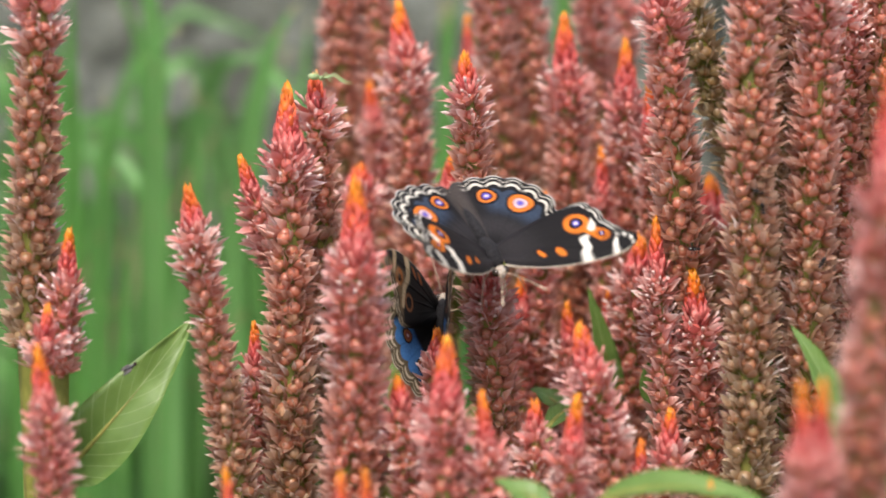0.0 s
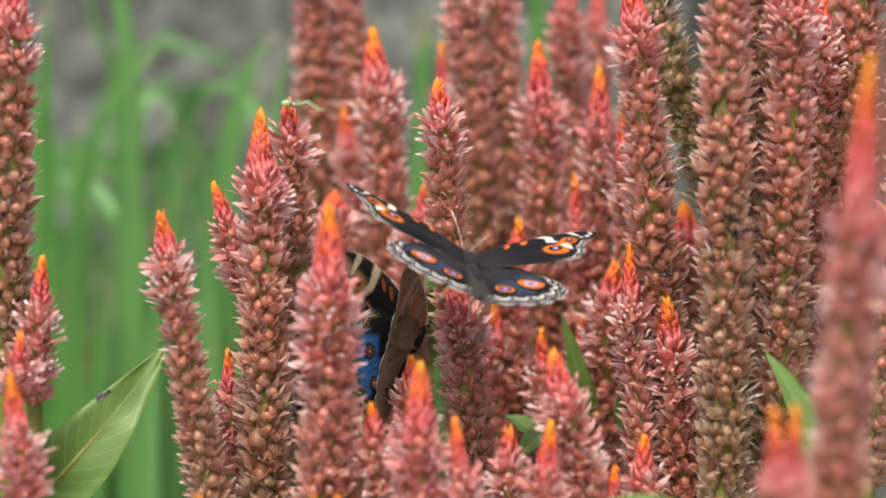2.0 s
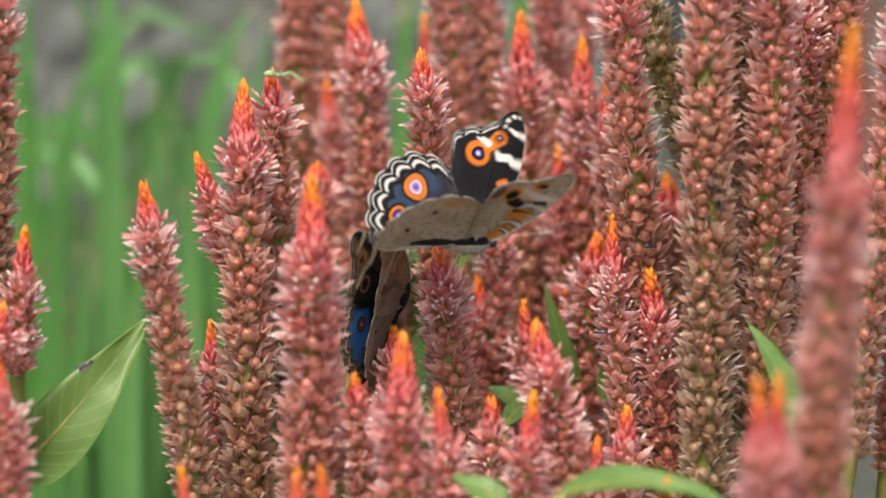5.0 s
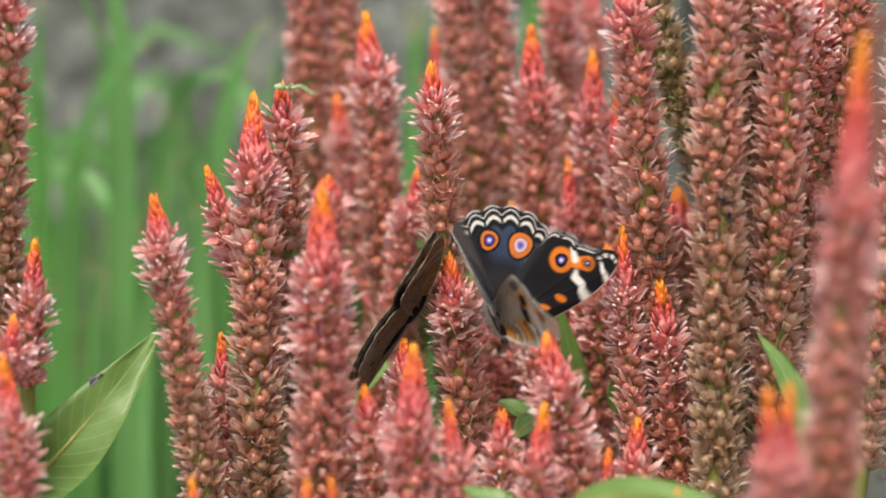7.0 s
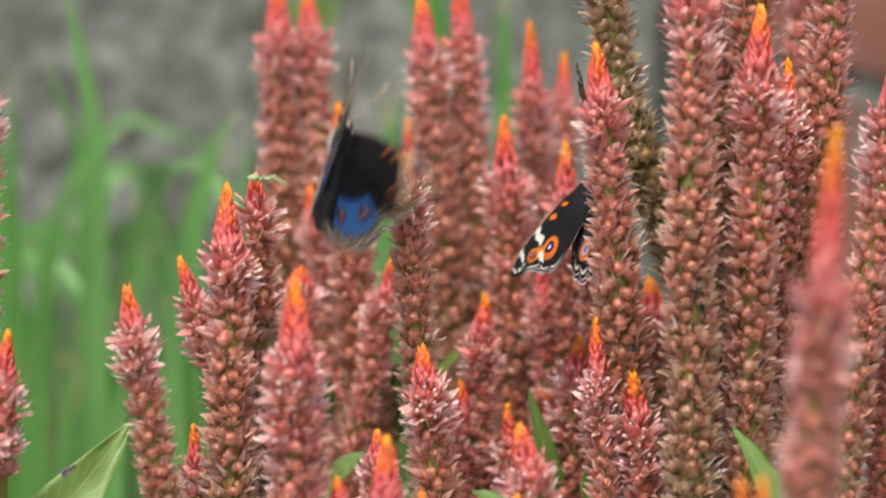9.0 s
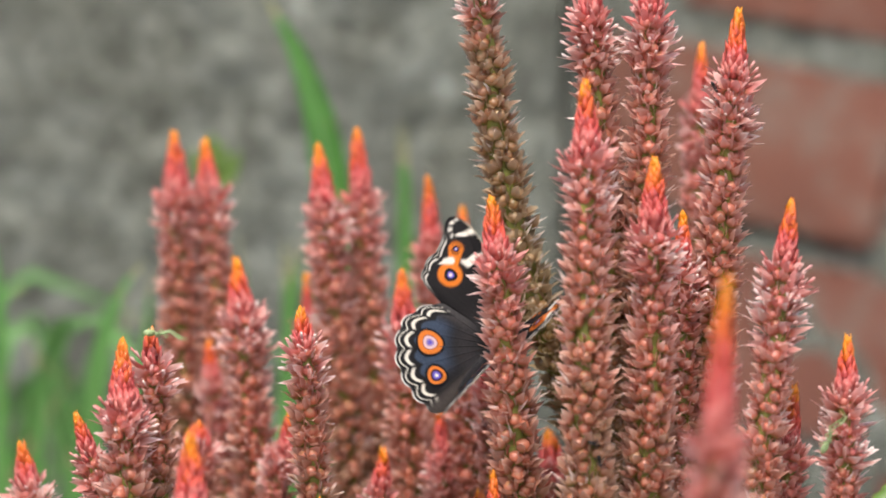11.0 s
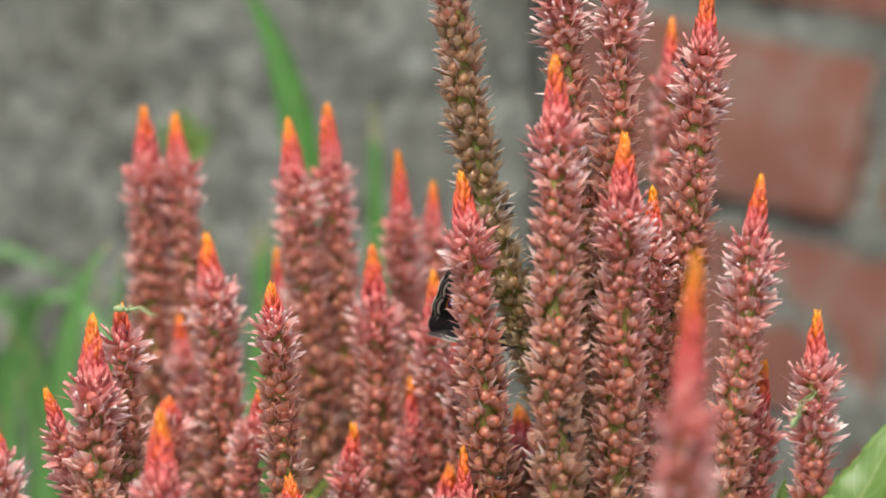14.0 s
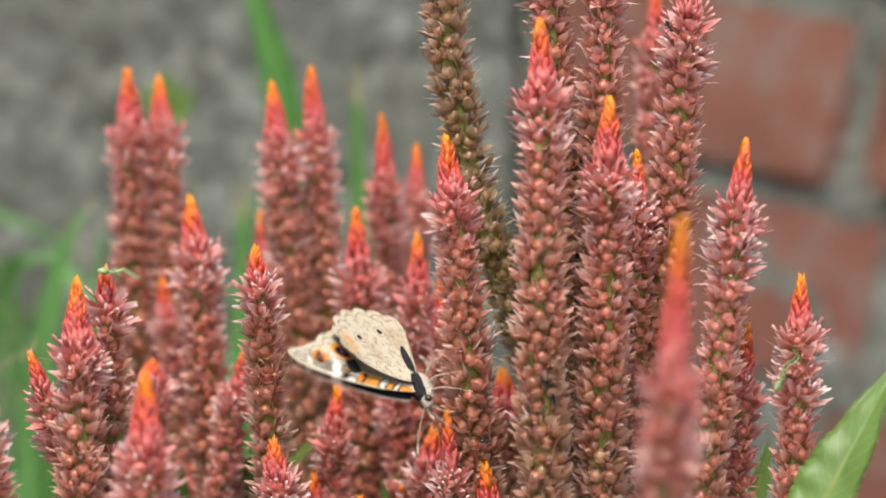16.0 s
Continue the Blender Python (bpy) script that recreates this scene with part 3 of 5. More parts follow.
# ---- leaves of the flower plants ----
def ribbon(points, widths, normal, fold, across_n=7, wave=0.0, seed=0):
    """A leaf or blade along points: vertices, triangles, and the attributes across (-1..1) and along (0..1)."""
    pts = np.asarray(points, float)
    n = len(pts)
    tang = np.gradient(pts, axis=0)
    tang /= np.linalg.norm(tang, axis=1)[:, None]
    nrm = np.asarray(normal, float)
    side = np.cross(tang, nrm)
    side /= np.linalg.norm(side, axis=1)[:, None]
    nn = np.cross(side, tang)
    us = np.linspace(-1, 1, across_n)
    v, al, ac = [], [], []
    for layer in (0, 1):
        for i in range(n):
            s = i / (n - 1)
            for u in us:
                w = widths[i]
                p = pts[i] + side[i] * u * w * math.cos(fold) + nn[i] * (abs(u) * w * math.sin(fold) - layer * 0.00035 * (1.3 - abs(u)))
                if wave:
                    p = p + nn[i] * wave * abs(u) * noise.noise((s * 9 + seed, u * 1.5, seed * 3.1))
                v.append(p), al.append(s), ac.append(u)
    t, m = [], across_n
    o = n * m
    for i in range(n - 1):
        for j in range(m - 1):
            p = i * m + j
            t += [(p, p + m, p + m + 1), (p, p + m + 1, p + 1), (o + p, o + p + m + 1, o + p + m), (o + p, o + p + 1, o + p + m + 1)]
        for j in (0, m - 1):
            p = i * m + j
            t += [(p, o + p, o + p + m), (p, o + p + m, p + m)]
    return np.array(v), np.array(t), {"along": al, "across": ac}


def curve3(a, b, c, n):
    """Points on a smooth bow from a to c, bent towards b."""
    a, b, c = (np.array(p, float) for p in (a, b, c))
    return np.array([(1 - s) ** 2 * a + 2 * s * (1 - s) * b + s * s * c for s in np.linspace(0, 1, n)])


def leafy_stem(base, bow, tip, half_width, normal, fold=0.25, label="broad green pointed leaf on a thin stem", teeth=0):
    n = 22 + 4 * teeth
    pts = curve3(base, bow, tip, n)
    s = np.linspace(0, 1, n)
    widths = half_width * np.clip(np.sin(np.pi * s ** 0.75) ** 0.8, 0.02, None) * (1 - 0.25 * s)
    if teeth:
        widths *= 1 - 0.10 * ((s * teeth) % 1.0)
    root = new("leafy_stem")
    v, t, at = ribbon(pts, widths, normal, fold, 9, half_width * 0.18, base[0] * 50)
    leaf = part("leaf", mesh("leaf", v, t, LEAF, at), root)
    v, t = tube(curve3(base, bow, tip, 22)[:20] - np.asarray(normal) / np.linalg.norm(normal) * 0.0004, np.linspace(0.0009, 0.0002, 20), 6)
    part("midrib", mesh("midrib", v, t, STEM), leaf, "pale raised midrib")
    foot = np.array([base[0] * 0.95, base[1] + 0.05, -0.01])
    st = [np.array(base) + (foot - np.array(base)) * k for k in np.linspace(0, 1, 8)]
    v, t = tube(st, np.linspace(0.0012, 0.003, 8), 7)
    part("stem", mesh("stem", v, t, STEM), root)
    tagged(root, label, "plant leaf", group="plant leaves")


# ---- strappy grass behind the flowers ----
def grass_tuft():
    return tagged(new("grass_tuft"), "tuft of broad bright green strap-like grass blades", "grass")


def strung(points, n):
    """n points on a smooth line through the given ones."""
    p = np.array(points, float)
    p = np.vstack([2 * p[0] - p[1], p, 2 * p[-1] - p[-2]])
    step = np.sqrt(np.linalg.norm(np.diff(p, axis=0), axis=1)) + 1e-6
    knots = np.concatenate([[0], np.cumsum(step)])
    out = []
    for u in np.linspace(knots[1], knots[-2] - 1e-6, n):
        i = min(max(int(np.searchsorted(knots, u, "right")) - 1, 1), len(p) - 3)
        k = knots[i - 1:i + 3]
        q = [p[i - 1 + j] for j in range(4)]
        a = [(k[j + 1] - u) / (k[j + 1] - k[j]) * q[j] + (u - k[j]) / (k[j + 1] - k[j]) * q[j + 1] for j in range(3)]
        c = [(k[j + 2] - u) / (k[j + 2] - k[j]) * a[j] + (u - k[j]) / (k[j + 2] - k[j]) * a[j + 1] for j in range(2)]
        out.append((k[2] - u) / (k[2] - k[1]) * c[0] + (u - k[1]) / (k[2] - k[1]) * c[1])
    return np.array(out)


def blade(root, points, half_width, normal, n=16, material=None):
    pts = strung(points, n)
    s = np.linspace(0, 1, n)
    widths = half_width * np.clip((1 - s ** 3.2) * (0.8 + 0.35 * s), 0.03, None)
    v, t, at = ribbon(pts, widths, normal, 0.22, 5)
    return part("blade", mesh("blade", v, t, material or BLADE, at), root, "dry straw-coloured blade" if material is STRAW else "")


leafy_stem((-0.0848, 0.6900, 0.5564), (-0.0728, 0.6800, 0.5690), (-0.0558, 0.7000, 0.5894), 0.0085, (0.55, -0.6, 0.6))
leafy_stem((-0.0920, 0.7000, 0.5561), (-0.0883, 0.7000, 0.5599), (-0.0831, 0.7200, 0.5621), 0.0050, (0.3, -0.5, 0.8))
leafy_stem((0.0272, 0.6000, 0.5782), (0.0433, 0.6200, 0.5786), (0.0609, 0.6000, 0.5752), 0.0044, (0, -0.35, 0.95), label='smooth broad leaf lying level under the flowers')
leafy_stem((0.0182, 0.6100, 0.5730), (0.0129, 0.6100, 0.5769), (0.0073, 0.6150, 0.5777), 0.0035, (0, -0.5, 0.85))
leafy_stem((0.0371, 0.7400, 0.5581), (0.0348, 0.7350, 0.5713), (0.0298, 0.7350, 0.5884), 0.0032, (0.3, -0.95, 0.1))
leafy_stem((0.0460, 0.7200, 0.5647), (0.0404, 0.7200, 0.5685), (0.0438, 0.7200, 0.5760), 0.0028, (0.3, -0.9, 0.2))
leafy_stem((0.0808, 0.6600, 0.5672), (0.0781, 0.6600, 0.5827), (0.0682, 0.6650, 0.5958), 0.0045, (0.4, -0.8, 0.3))
leafy_stem((0.0709, 0.7000, 0.5648), (0.0696, 0.7000, 0.5724), (0.0672, 0.7000, 0.5811), 0.0025, (-0.3, -0.9, 0.2))
leafy_stem((0.1123, 0.6600, 0.5911), (0.1179, 0.6600, 0.6027), (0.1331, 0.6700, 0.6263), 0.0085, (-0.6, -0.7, 0.3), label="broad green pointed leaf with a finely toothed edge", teeth=18)
leafy_stem((0.1140, 0.7400, 0.5798), (0.1159, 0.7400, 0.5863), (0.1176, 0.7400, 0.5954), 0.0030, (0.3, -0.9, 0.2))
leafy_stem((0.0055, 0.7600, 0.5826), (0.0133, 0.7600, 0.5892), (0.0199, 0.7550, 0.5998), 0.0012, (0.3, -0.8, 0.5))
leafy_stem((-0.0138, 0.7350, 0.5673), (-0.0112, 0.7350, 0.5712), (-0.0061, 0.7350, 0.5738), 0.0030, (0, -0.6, 0.8))
leafy_stem((-0.0184, 0.7800, 0.5686), (-0.0157, 0.7800, 0.5769), (-0.0184, 0.7800, 0.5851), 0.0040, (0.5, -0.8, 0.1))
leafy_stem((0.0003, 0.7800, 0.5658), (-0.0010, 0.7800, 0.5768), (0.0010, 0.7800, 0.5850), 0.0040, (-0.4, -0.8, 0.1))
leafy_stem((0.0251, 0.7100, 0.5647), (0.0216, 0.7200, 0.5672), (0.0166, 0.7200, 0.5685), 0.0030, (0, -0.5, 0.8))
leafy_stem((0.0198, 0.7000, 0.5649), (0.0250, 0.7100, 0.5685), (0.0287, 0.7100, 0.5673), 0.0030, (0, -0.5, 0.8))
leafy_stem((-0.0245, 1.030, 0.6355), (-0.0303, 1.030, 0.6416), (-0.0309, 1.030, 0.6489), 0.003, (0.2, -0.9, 0.25), label='small pale green leaf of a shoot before the wall')
leafy_stem((-0.0245, 1.030, 0.6355), (-0.0254, 1.030, 0.6451), (-0.0250, 1.030, 0.6533), 0.0036, (0.2, -0.9, 0.25), label='small pale green leaf of a shoot before the wall')
leafy_stem((-0.0245, 1.030, 0.6355), (-0.0182, 1.030, 0.6412), (-0.0171, 1.030, 0.6475), 0.0032, (0.2, -0.9, 0.25), label='small pale green leaf of a shoot before the wall')
leafy_stem((-0.0245, 1.030, 0.6355), (-0.0216, 1.030, 0.6433), (-0.0216, 1.030, 0.6499), 0.003, (0.2, -0.9, 0.25), label='small pale green leaf of a shoot before the wall')
TUFT = [grass_tuft() for k in range(4)]
blade(TUFT[0], [(-0.0888, 0.992, 0.0000), (-0.0888, 0.972, 0.4669), (-0.0882, 0.972, 0.5124), (-0.0875, 0.972, 0.5705), (-0.0870, 0.972, 0.6073), (-0.0883, 0.972, 0.6223), (-0.0923, 0.972, 0.6436), (-0.0956, 0.972, 0.6600)], 0.0052, (0.20, -0.85, 0.45), 28, BRIGHT_BLADE)
blade(TUFT[1], [(-0.0924, 1.005, 0.0000), (-0.0924, 0.985, 0.4631), (-0.0916, 0.985, 0.5091), (-0.0908, 0.985, 0.5851), (-0.0926, 0.985, 0.6071), (-0.0981, 0.985, 0.6222), (-0.1028, 0.985, 0.6372)], 0.0033, (-0.30, -0.85, 0.15), 28, BRIGHT_BLADE)
blade(TUFT[3], [(-0.1052, 0.980, 0.0000), (-0.1052, 0.960, 0.4705), (-0.1037, 0.960, 0.5153), (-0.1006, 0.960, 0.5677), (-0.0976, 0.960, 0.5860), (-0.0929, 0.960, 0.5993), (-0.0838, 0.960, 0.6105), (-0.0764, 0.960, 0.6149)], 0.0033, (0.30, -0.85, 0.60), 28, BRIGHT_BLADE)
blade(TUFT[0], [(-0.1157, 0.998, 0.0000), (-0.1157, 0.978, 0.4652), (-0.1141, 0.978, 0.5109), (-0.1119, 0.978, 0.5694), (-0.1121, 0.978, 0.6031), (-0.1108, 0.978, 0.6314)], 0.0045, (0.20, -0.85, 0.30), 28, BRIGHT_BLADE)
blade(TUFT[1], [(-0.1078, 0.985, 0.0000), (-0.1078, 0.965, 0.4690), (-0.1059, 0.965, 0.5141), (-0.1025, 0.965, 0.5718), (-0.1005, 0.965, 0.5968)], 0.0038, (-0.20, -0.85, 0.45), 28, BRIGHT_BLADE)
blade(TUFT[1], [(-0.1181, 1.010, 0.0000), (-0.1181, 0.990, 0.4617), (-0.1167, 0.990, 0.5498), (-0.1168, 0.990, 0.5928), (-0.1187, 0.990, 0.6215)], 0.0038, (-0.20, -0.85, 0.15), 28, BRIGHT_BLADE)
blade(TUFT[2], [(-0.0603, 0.985, 0.0000), (-0.0603, 0.965, 0.4690), (-0.0600, 0.965, 0.5209), (-0.0615, 0.965, 0.5583), (-0.0650, 0.965, 0.5768), (-0.0718, 0.965, 0.5943)], 0.0024, (0.20, -0.85, 0.60), 28, BRIGHT_BLADE)
blade(TUFT[2], [(-0.0782, 0.995, 0.0000), (-0.0782, 0.975, 0.4661), (-0.0767, 0.975, 0.5116), (-0.0746, 0.975, 0.5699), (-0.0745, 0.975, 0.5952)], 0.0038, (-0.15, -0.85, 0.30), 28, BRIGHT_BLADE)
blade(TUFT[2], [(-0.0643, 0.990, 0.0000), (-0.0643, 0.970, 0.4675), (-0.0629, 0.970, 0.5128), (-0.0602, 0.970, 0.5539), (-0.0590, 0.970, 0.5776), (-0.0557, 0.970, 0.5977), (-0.0501, 0.970, 0.6126), (-0.0434, 0.970, 0.6209)], 0.0057, (0.15, -0.85, 0.45), 28, BRIGHT_BLADE)
blade(TUFT[3], [(-0.0484, 1.005, 0.0000), (-0.0484, 0.985, 0.4631), (-0.0476, 0.985, 0.5091), (-0.0459, 0.985, 0.5680), (-0.0440, 0.985, 0.5936), (-0.0419, 0.985, 0.6163)], 0.0038, (-0.20, -0.85, 0.15), 28, BRIGHT_BLADE)
blade(TUFT[2], [(-0.0637, 0.980, 0.0000), (-0.0637, 0.960, 0.4705), (-0.0634, 0.960, 0.5153), (-0.0639, 0.960, 0.5526), (-0.0657, 0.960, 0.5677)], 0.0057, (0.10, -0.85, 0.60), 28, BRIGHT_BLADE)
blade(TUFT[3], [(-0.0593, 0.985, 0.0000), (-0.0593, 0.965, 0.4690), (-0.0585, 0.965, 0.5037), (-0.0573, 0.965, 0.5380), (-0.0549, 0.965, 0.5583)], 0.0043, (-0.10, -0.85, 0.30), 28, BRIGHT_BLADE)
blade(TUFT[0], [(-0.0987, 0.982, 0.0000), (-0.0987, 0.962, 0.4699), (-0.0975, 0.962, 0.5045), (-0.0957, 0.962, 0.5353), (-0.0938, 0.962, 0.5505)], 0.0038, (0.20, -0.85, 0.45), 28, BRIGHT_BLADE)
blade(TUFT[2], [(-0.0827, 0.988, 0.0000), (-0.0827, 0.968, 0.4681), (-0.0818, 0.968, 0.5030), (-0.0803, 0.968, 0.5339), (-0.0789, 0.968, 0.5510)], 0.0043, (-0.20, -0.85, 0.15), 28, BRIGHT_BLADE)
blade(TUFT[1], [(-0.1219, 0.990, 0.0000), (-0.1219, 0.970, 0.4675), (-0.1209, 0.970, 0.5198), (-0.1231, 0.970, 0.5506), (-0.1260, 0.970, 0.5658)], 0.0040, (0.20, -0.85, 0.60), 28, BRIGHT_BLADE)
blade(TUFT[1], [(-0.1299, 1.000, 0.0000), (-0.1299, 0.980, 0.4646), (-0.1289, 0.980, 0.5347), (-0.1300, 0.980, 0.5775), (-0.1313, 0.980, 0.6028)], 0.0043, (0.20, -0.85, 0.30), 28, BRIGHT_BLADE)
blade(TUFT[2], [(0.0022, 1.030, 0.0000), (0.0012, 1.000, 0.5268), (-0.0019, 1.000, 0.5929), (0.0036, 1.000, 0.6245)], 0.0044, (0.45, -0.9, 0.12), 26, BRIGHT_BLADE)
blade(TUFT[0], [(0.0087, 1.040, 0.0000), (0.0082, 1.010, 0.5423), (0.0067, 1.010, 0.5982), (0.0084, 1.010, 0.6327)], 0.0036, (-0.08, -0.9, 0.12), 26, BRIGHT_BLADE)
blade(TUFT[2], curve3((-0.0005, 1.0200, 0.0000), (-0.0005, 1.0000, 0.5657), (-0.0031, 1.0000, 0.6241), 5), 0.0052, (0.1, -0.95, 0.1), 18, BRIGHT_BLADE)
blade(TUFT[2], [(0.0210, 1.02, 0), (0.0128, 1.000, 0.5432), (0.0122, 1.000, 0.6019), (0.0101, 1.000, 0.6463), (0.0022, 1.000, 0.6767), (-0.0081, 1.000, 0.6965)], 0.0098, (0.3, -0.95, 0.1), 26, BRIGHT_BLADE)
blade(TUFT[2], curve3((0.0372, 1.0200, 0.0000), (0.0357, 1.0000, 0.6024), (0.0335, 1.0000, 0.6569), 5), 0.0055, (-0.1, -0.95, 0.1), 18, BRIGHT_BLADE)
blade(TUFT[2], curve3((0.0334, 1.0200, 0.0000), (0.0352, 1.0000, 0.6159), (0.0318, 1.0000, 0.6584), 5), 0.0060, (0.1, -0.95, 0.1), 18, BRIGHT_BLADE)
blade(TUFT[3], curve3((-0.0059, 1.0200, 0.0000), (-0.0048, 1.0000, 0.5784), (-0.0012, 1.0000, 0.6195), 5), 0.0075, (0.1, -0.95, 0.1), 18, BRIGHT_BLADE)
blade(TUFT[1], curve3((-0.0088, 1.0000, 0.0000), (-0.0066, 0.9800, 0.5956), (0.0003, 0.9800, 0.6257), 5), 0.0044, (0.1, -0.95, 0.1), 18, BRIGHT_BLADE)
blade(TUFT[2], curve3((-0.0002, 1.0200, 0.0000), (-0.0067, 1.0000, 0.6062), (-0.0166, 1.0000, 0.6250), 5), 0.0028, (-0.3, -0.9, 0.2), 18, BRIGHT_BLADE)
blade(TUFT[3], curve3((0.0337, 1.0400, 0.0000), (0.0333, 1.0200, 0.5620), (0.0322, 1.0200, 0.6112), 5), 0.0035, (0.1, -0.95, 0.1), 18, BRIGHT_BLADE)

shuffle = random.Random(11)
for i in range(380):
    k = shuffle.randrange(4)
    bx = shuffle.uniform(-0.31, -0.03) if i % 6 else shuffle.uniform(-0.05, 0.10)
    by = shuffle.uniform(1.0, 1.18)
    high = 0.34 + 0.255 * shuffle.random() ** 0.85 - (0.04 if bx > -0.04 else 0)
    sway = shuffle.gauss(0, 0.045)
    dry = i % 8 == 0
    if i % 2:
        # bent over at the top
        reach = sway + math.copysign(0.045, sway)
        blade(TUFT[k], [(bx, by, 0), (bx + reach * 0.1, by, high * 0.8), (bx + reach * 0.5, by - 0.01, high), (bx + reach, by + shuffle.uniform(-0.05, 0.02), high * shuffle.uniform(0.88, 0.98))],
              shuffle.uniform(0.0030, 0.0062), (shuffle.uniform(-0.5, 0.5), -0.8, 0.45), 14, STRAW if dry else BLADE)
    else:
        blade(TUFT[k], [(bx, by, 0), (bx, by, high * 0.72), (bx + sway, by + shuffle.uniform(-0.03, 0.03), high)],
              shuffle.uniform(0.0030, 0.0066), (shuffle.uniform(-0.7, 0.7), -0.9, 0.15), 12, STRAW if dry else BLADE)


# ---- butterflies ----
def wing_material(name, rough):
    m = Mat(name, rough, 0.12)
    col = m.attr("scales").outputs["Color"]
    grain = m.noise(2600, 2)
    col = m.mix(0.35, col, m.ramp(grain.outputs["Fac"], [(0.3, (0.22, 0.22, 0.22)), (0.7, (0.8, 0.8, 0.8))]), "OVERLAY")
    m.base(col)
    m.bsdf.inputs["Sheen Weight"].default_value = 0.04
    m.bump(grain.outputs["Fac"], 0.2, 0.00008)
    return m.thin(col, 0.3).mat


def fur_material(name, dark, light):
    m = Mat(name, 0.85, 0.2)
    n = m.noise(1500, 4)
    m.base(m.ramp(n.outputs["Fac"], [(0.3, dark), (0.7, light)]))
    m.bsdf.inputs["Sheen Weight"].default_value = 0.03
    return m.bump(n.outputs["Fac"], 0.9, 0.0004).mat


WING = wing_material("wing_scales", 0.62)
FUR_DARK = fur_material("dark_fur", (0.008, 0.007, 0.008), (0.026, 0.024, 0.025))
FUR_PALE = fur_material("pale_fur", (0.26, 0.21, 0.16), (0.55, 0.48, 0.40))
LIMB = fur_material("pale_limb", (0.35, 0.26, 0.18), (0.55, 0.44, 0.33))
EYE_SHELL = Mat("eye_shell", 0.2, 0.6).base((0.035, 0.02, 0.012)).mat

FORE = ((0, 3.5), (4, 6.9), (8, 9.6), (15, 12.8), (21, 14.3), (24.6, 14.2), (26.6, 12.6), (26.3, 10.4), (24.4, 8.0), (23.5, 5.4), (23.6, 2.6), (23.2, 0), (21.6, -2.6), (14, -3.4), (6, -3.2), (0, -2.5))
HIND = ((0.5, 1.6), (4, 3.0), (9, 3.2), (14.5, 1.6), (18.3, -2.2), (19.8, -6.5), (19.4, -10), (17.6, -13.6), (14.4, -16.9), (10.5, -19.0), (6.5, -20.2), (2.6, -20.2), (0.3, -18.4), (0.2, -8), (0, -3))


def outline(points):
    """Wing edge as angle and radius about the hinge, smoothed."""
    p = np.array(points, float)
    for _ in range(2):
        q = np.empty((2 * len(p) - 2, 2))
        q[0::2], q[1::2] = 0.75 * p[:-1] + 0.25 * p[1:], 0.25 * p[:-1] + 0.75 * p[1:]
        p = np.vstack([p[:1], q, p[-1:]])
    ang, rad = np.arctan2(p[:, 1], p[:, 0]), np.hypot(p[:, 0], p[:, 1])
    order = np.argsort(ang)
    return ang[order], rad[order]


def smooth(a, lo, hi):
    t = np.clip((a - lo) / (hi - lo), 0, 1)
    return t * t * (3 - 2 * t)


def paint(col, mask, rgb):
    return col * (1 - mask[:, None]) + np.array(rgb) * mask[:, None]


def ellipse(x, y, cx, cy, a, b, turn=0.0, soft=0.12):
    c, s = math.cos(turn), math.sin(turn)
    u, v = (x - cx) * c + (y - cy) * s, -(x - cx) * s + (y - cy) * c
    d = np.sqrt((u / a) ** 2 + (v / b) ** 2)
    return 1 - smooth(d, 1 - soft, 1 + soft)


def flecks(x, y, scale, seed):
    return np.array([noise.noise((a * scale, b * scale, seed)) for a, b in zip(x, y)])


def stroke(x, y, points, widths, soft=0.25):
    """A mask along a bent line, with its half width from point to point."""
    best = np.full(len(x), 9.0)
    for (ax, ay), (bx, by), wa, wb in zip(points[:-1], points[1:], widths[:-1], widths[1:]):
        u = np.clip(((x - ax) * (bx - ax) + (y - ay) * (by - ay)) / ((bx - ax) ** 2 + (by - ay) ** 2), 0, 1)
        best = np.minimum(best, np.hypot(x - ax - u * (bx - ax), y - ay - u * (by - ay)) - (wa + (wb - wa) * u))
    return 1 - smooth(best, -soft, soft)


def band(m, lo, hi, soft=0.10):
    return smooth(m, lo - soft, lo + soft) * (1 - smooth(m, hi - soft, hi + soft))


def scallops(ang, cells):
    """0 at the veins, 1 half-way between them."""
    return np.abs(np.sin(ang * cells * math.pi))


def margin(col, m, ang, cells, ground, pale, fringe, wide, keep=1.0):
    """The border of a wing: a pale fringe, two thin wavy lines and a row of half-moons parted by the dark veins (m: distance from the edge)."""
    arc = scallops(ang, cells)
    mm = m / wide + 0.42 * arc - 0.30
    col = paint(col, keep * (1 - smooth(mm, 3.3, 3.7)), ground)
    col = paint(col, keep * band(m, -0.5, 0.22 * wide) * smooth(arc, 0.2, 0.5), fringe)
    col = paint(col, keep * band(mm, 0.80, 1.00, 0.08), pale)
    veins = smooth(arc, 0.16, 0.36)
    return paint(col, keep * band(mm, 1.80, 2.42, 0.14) * veins, pale)


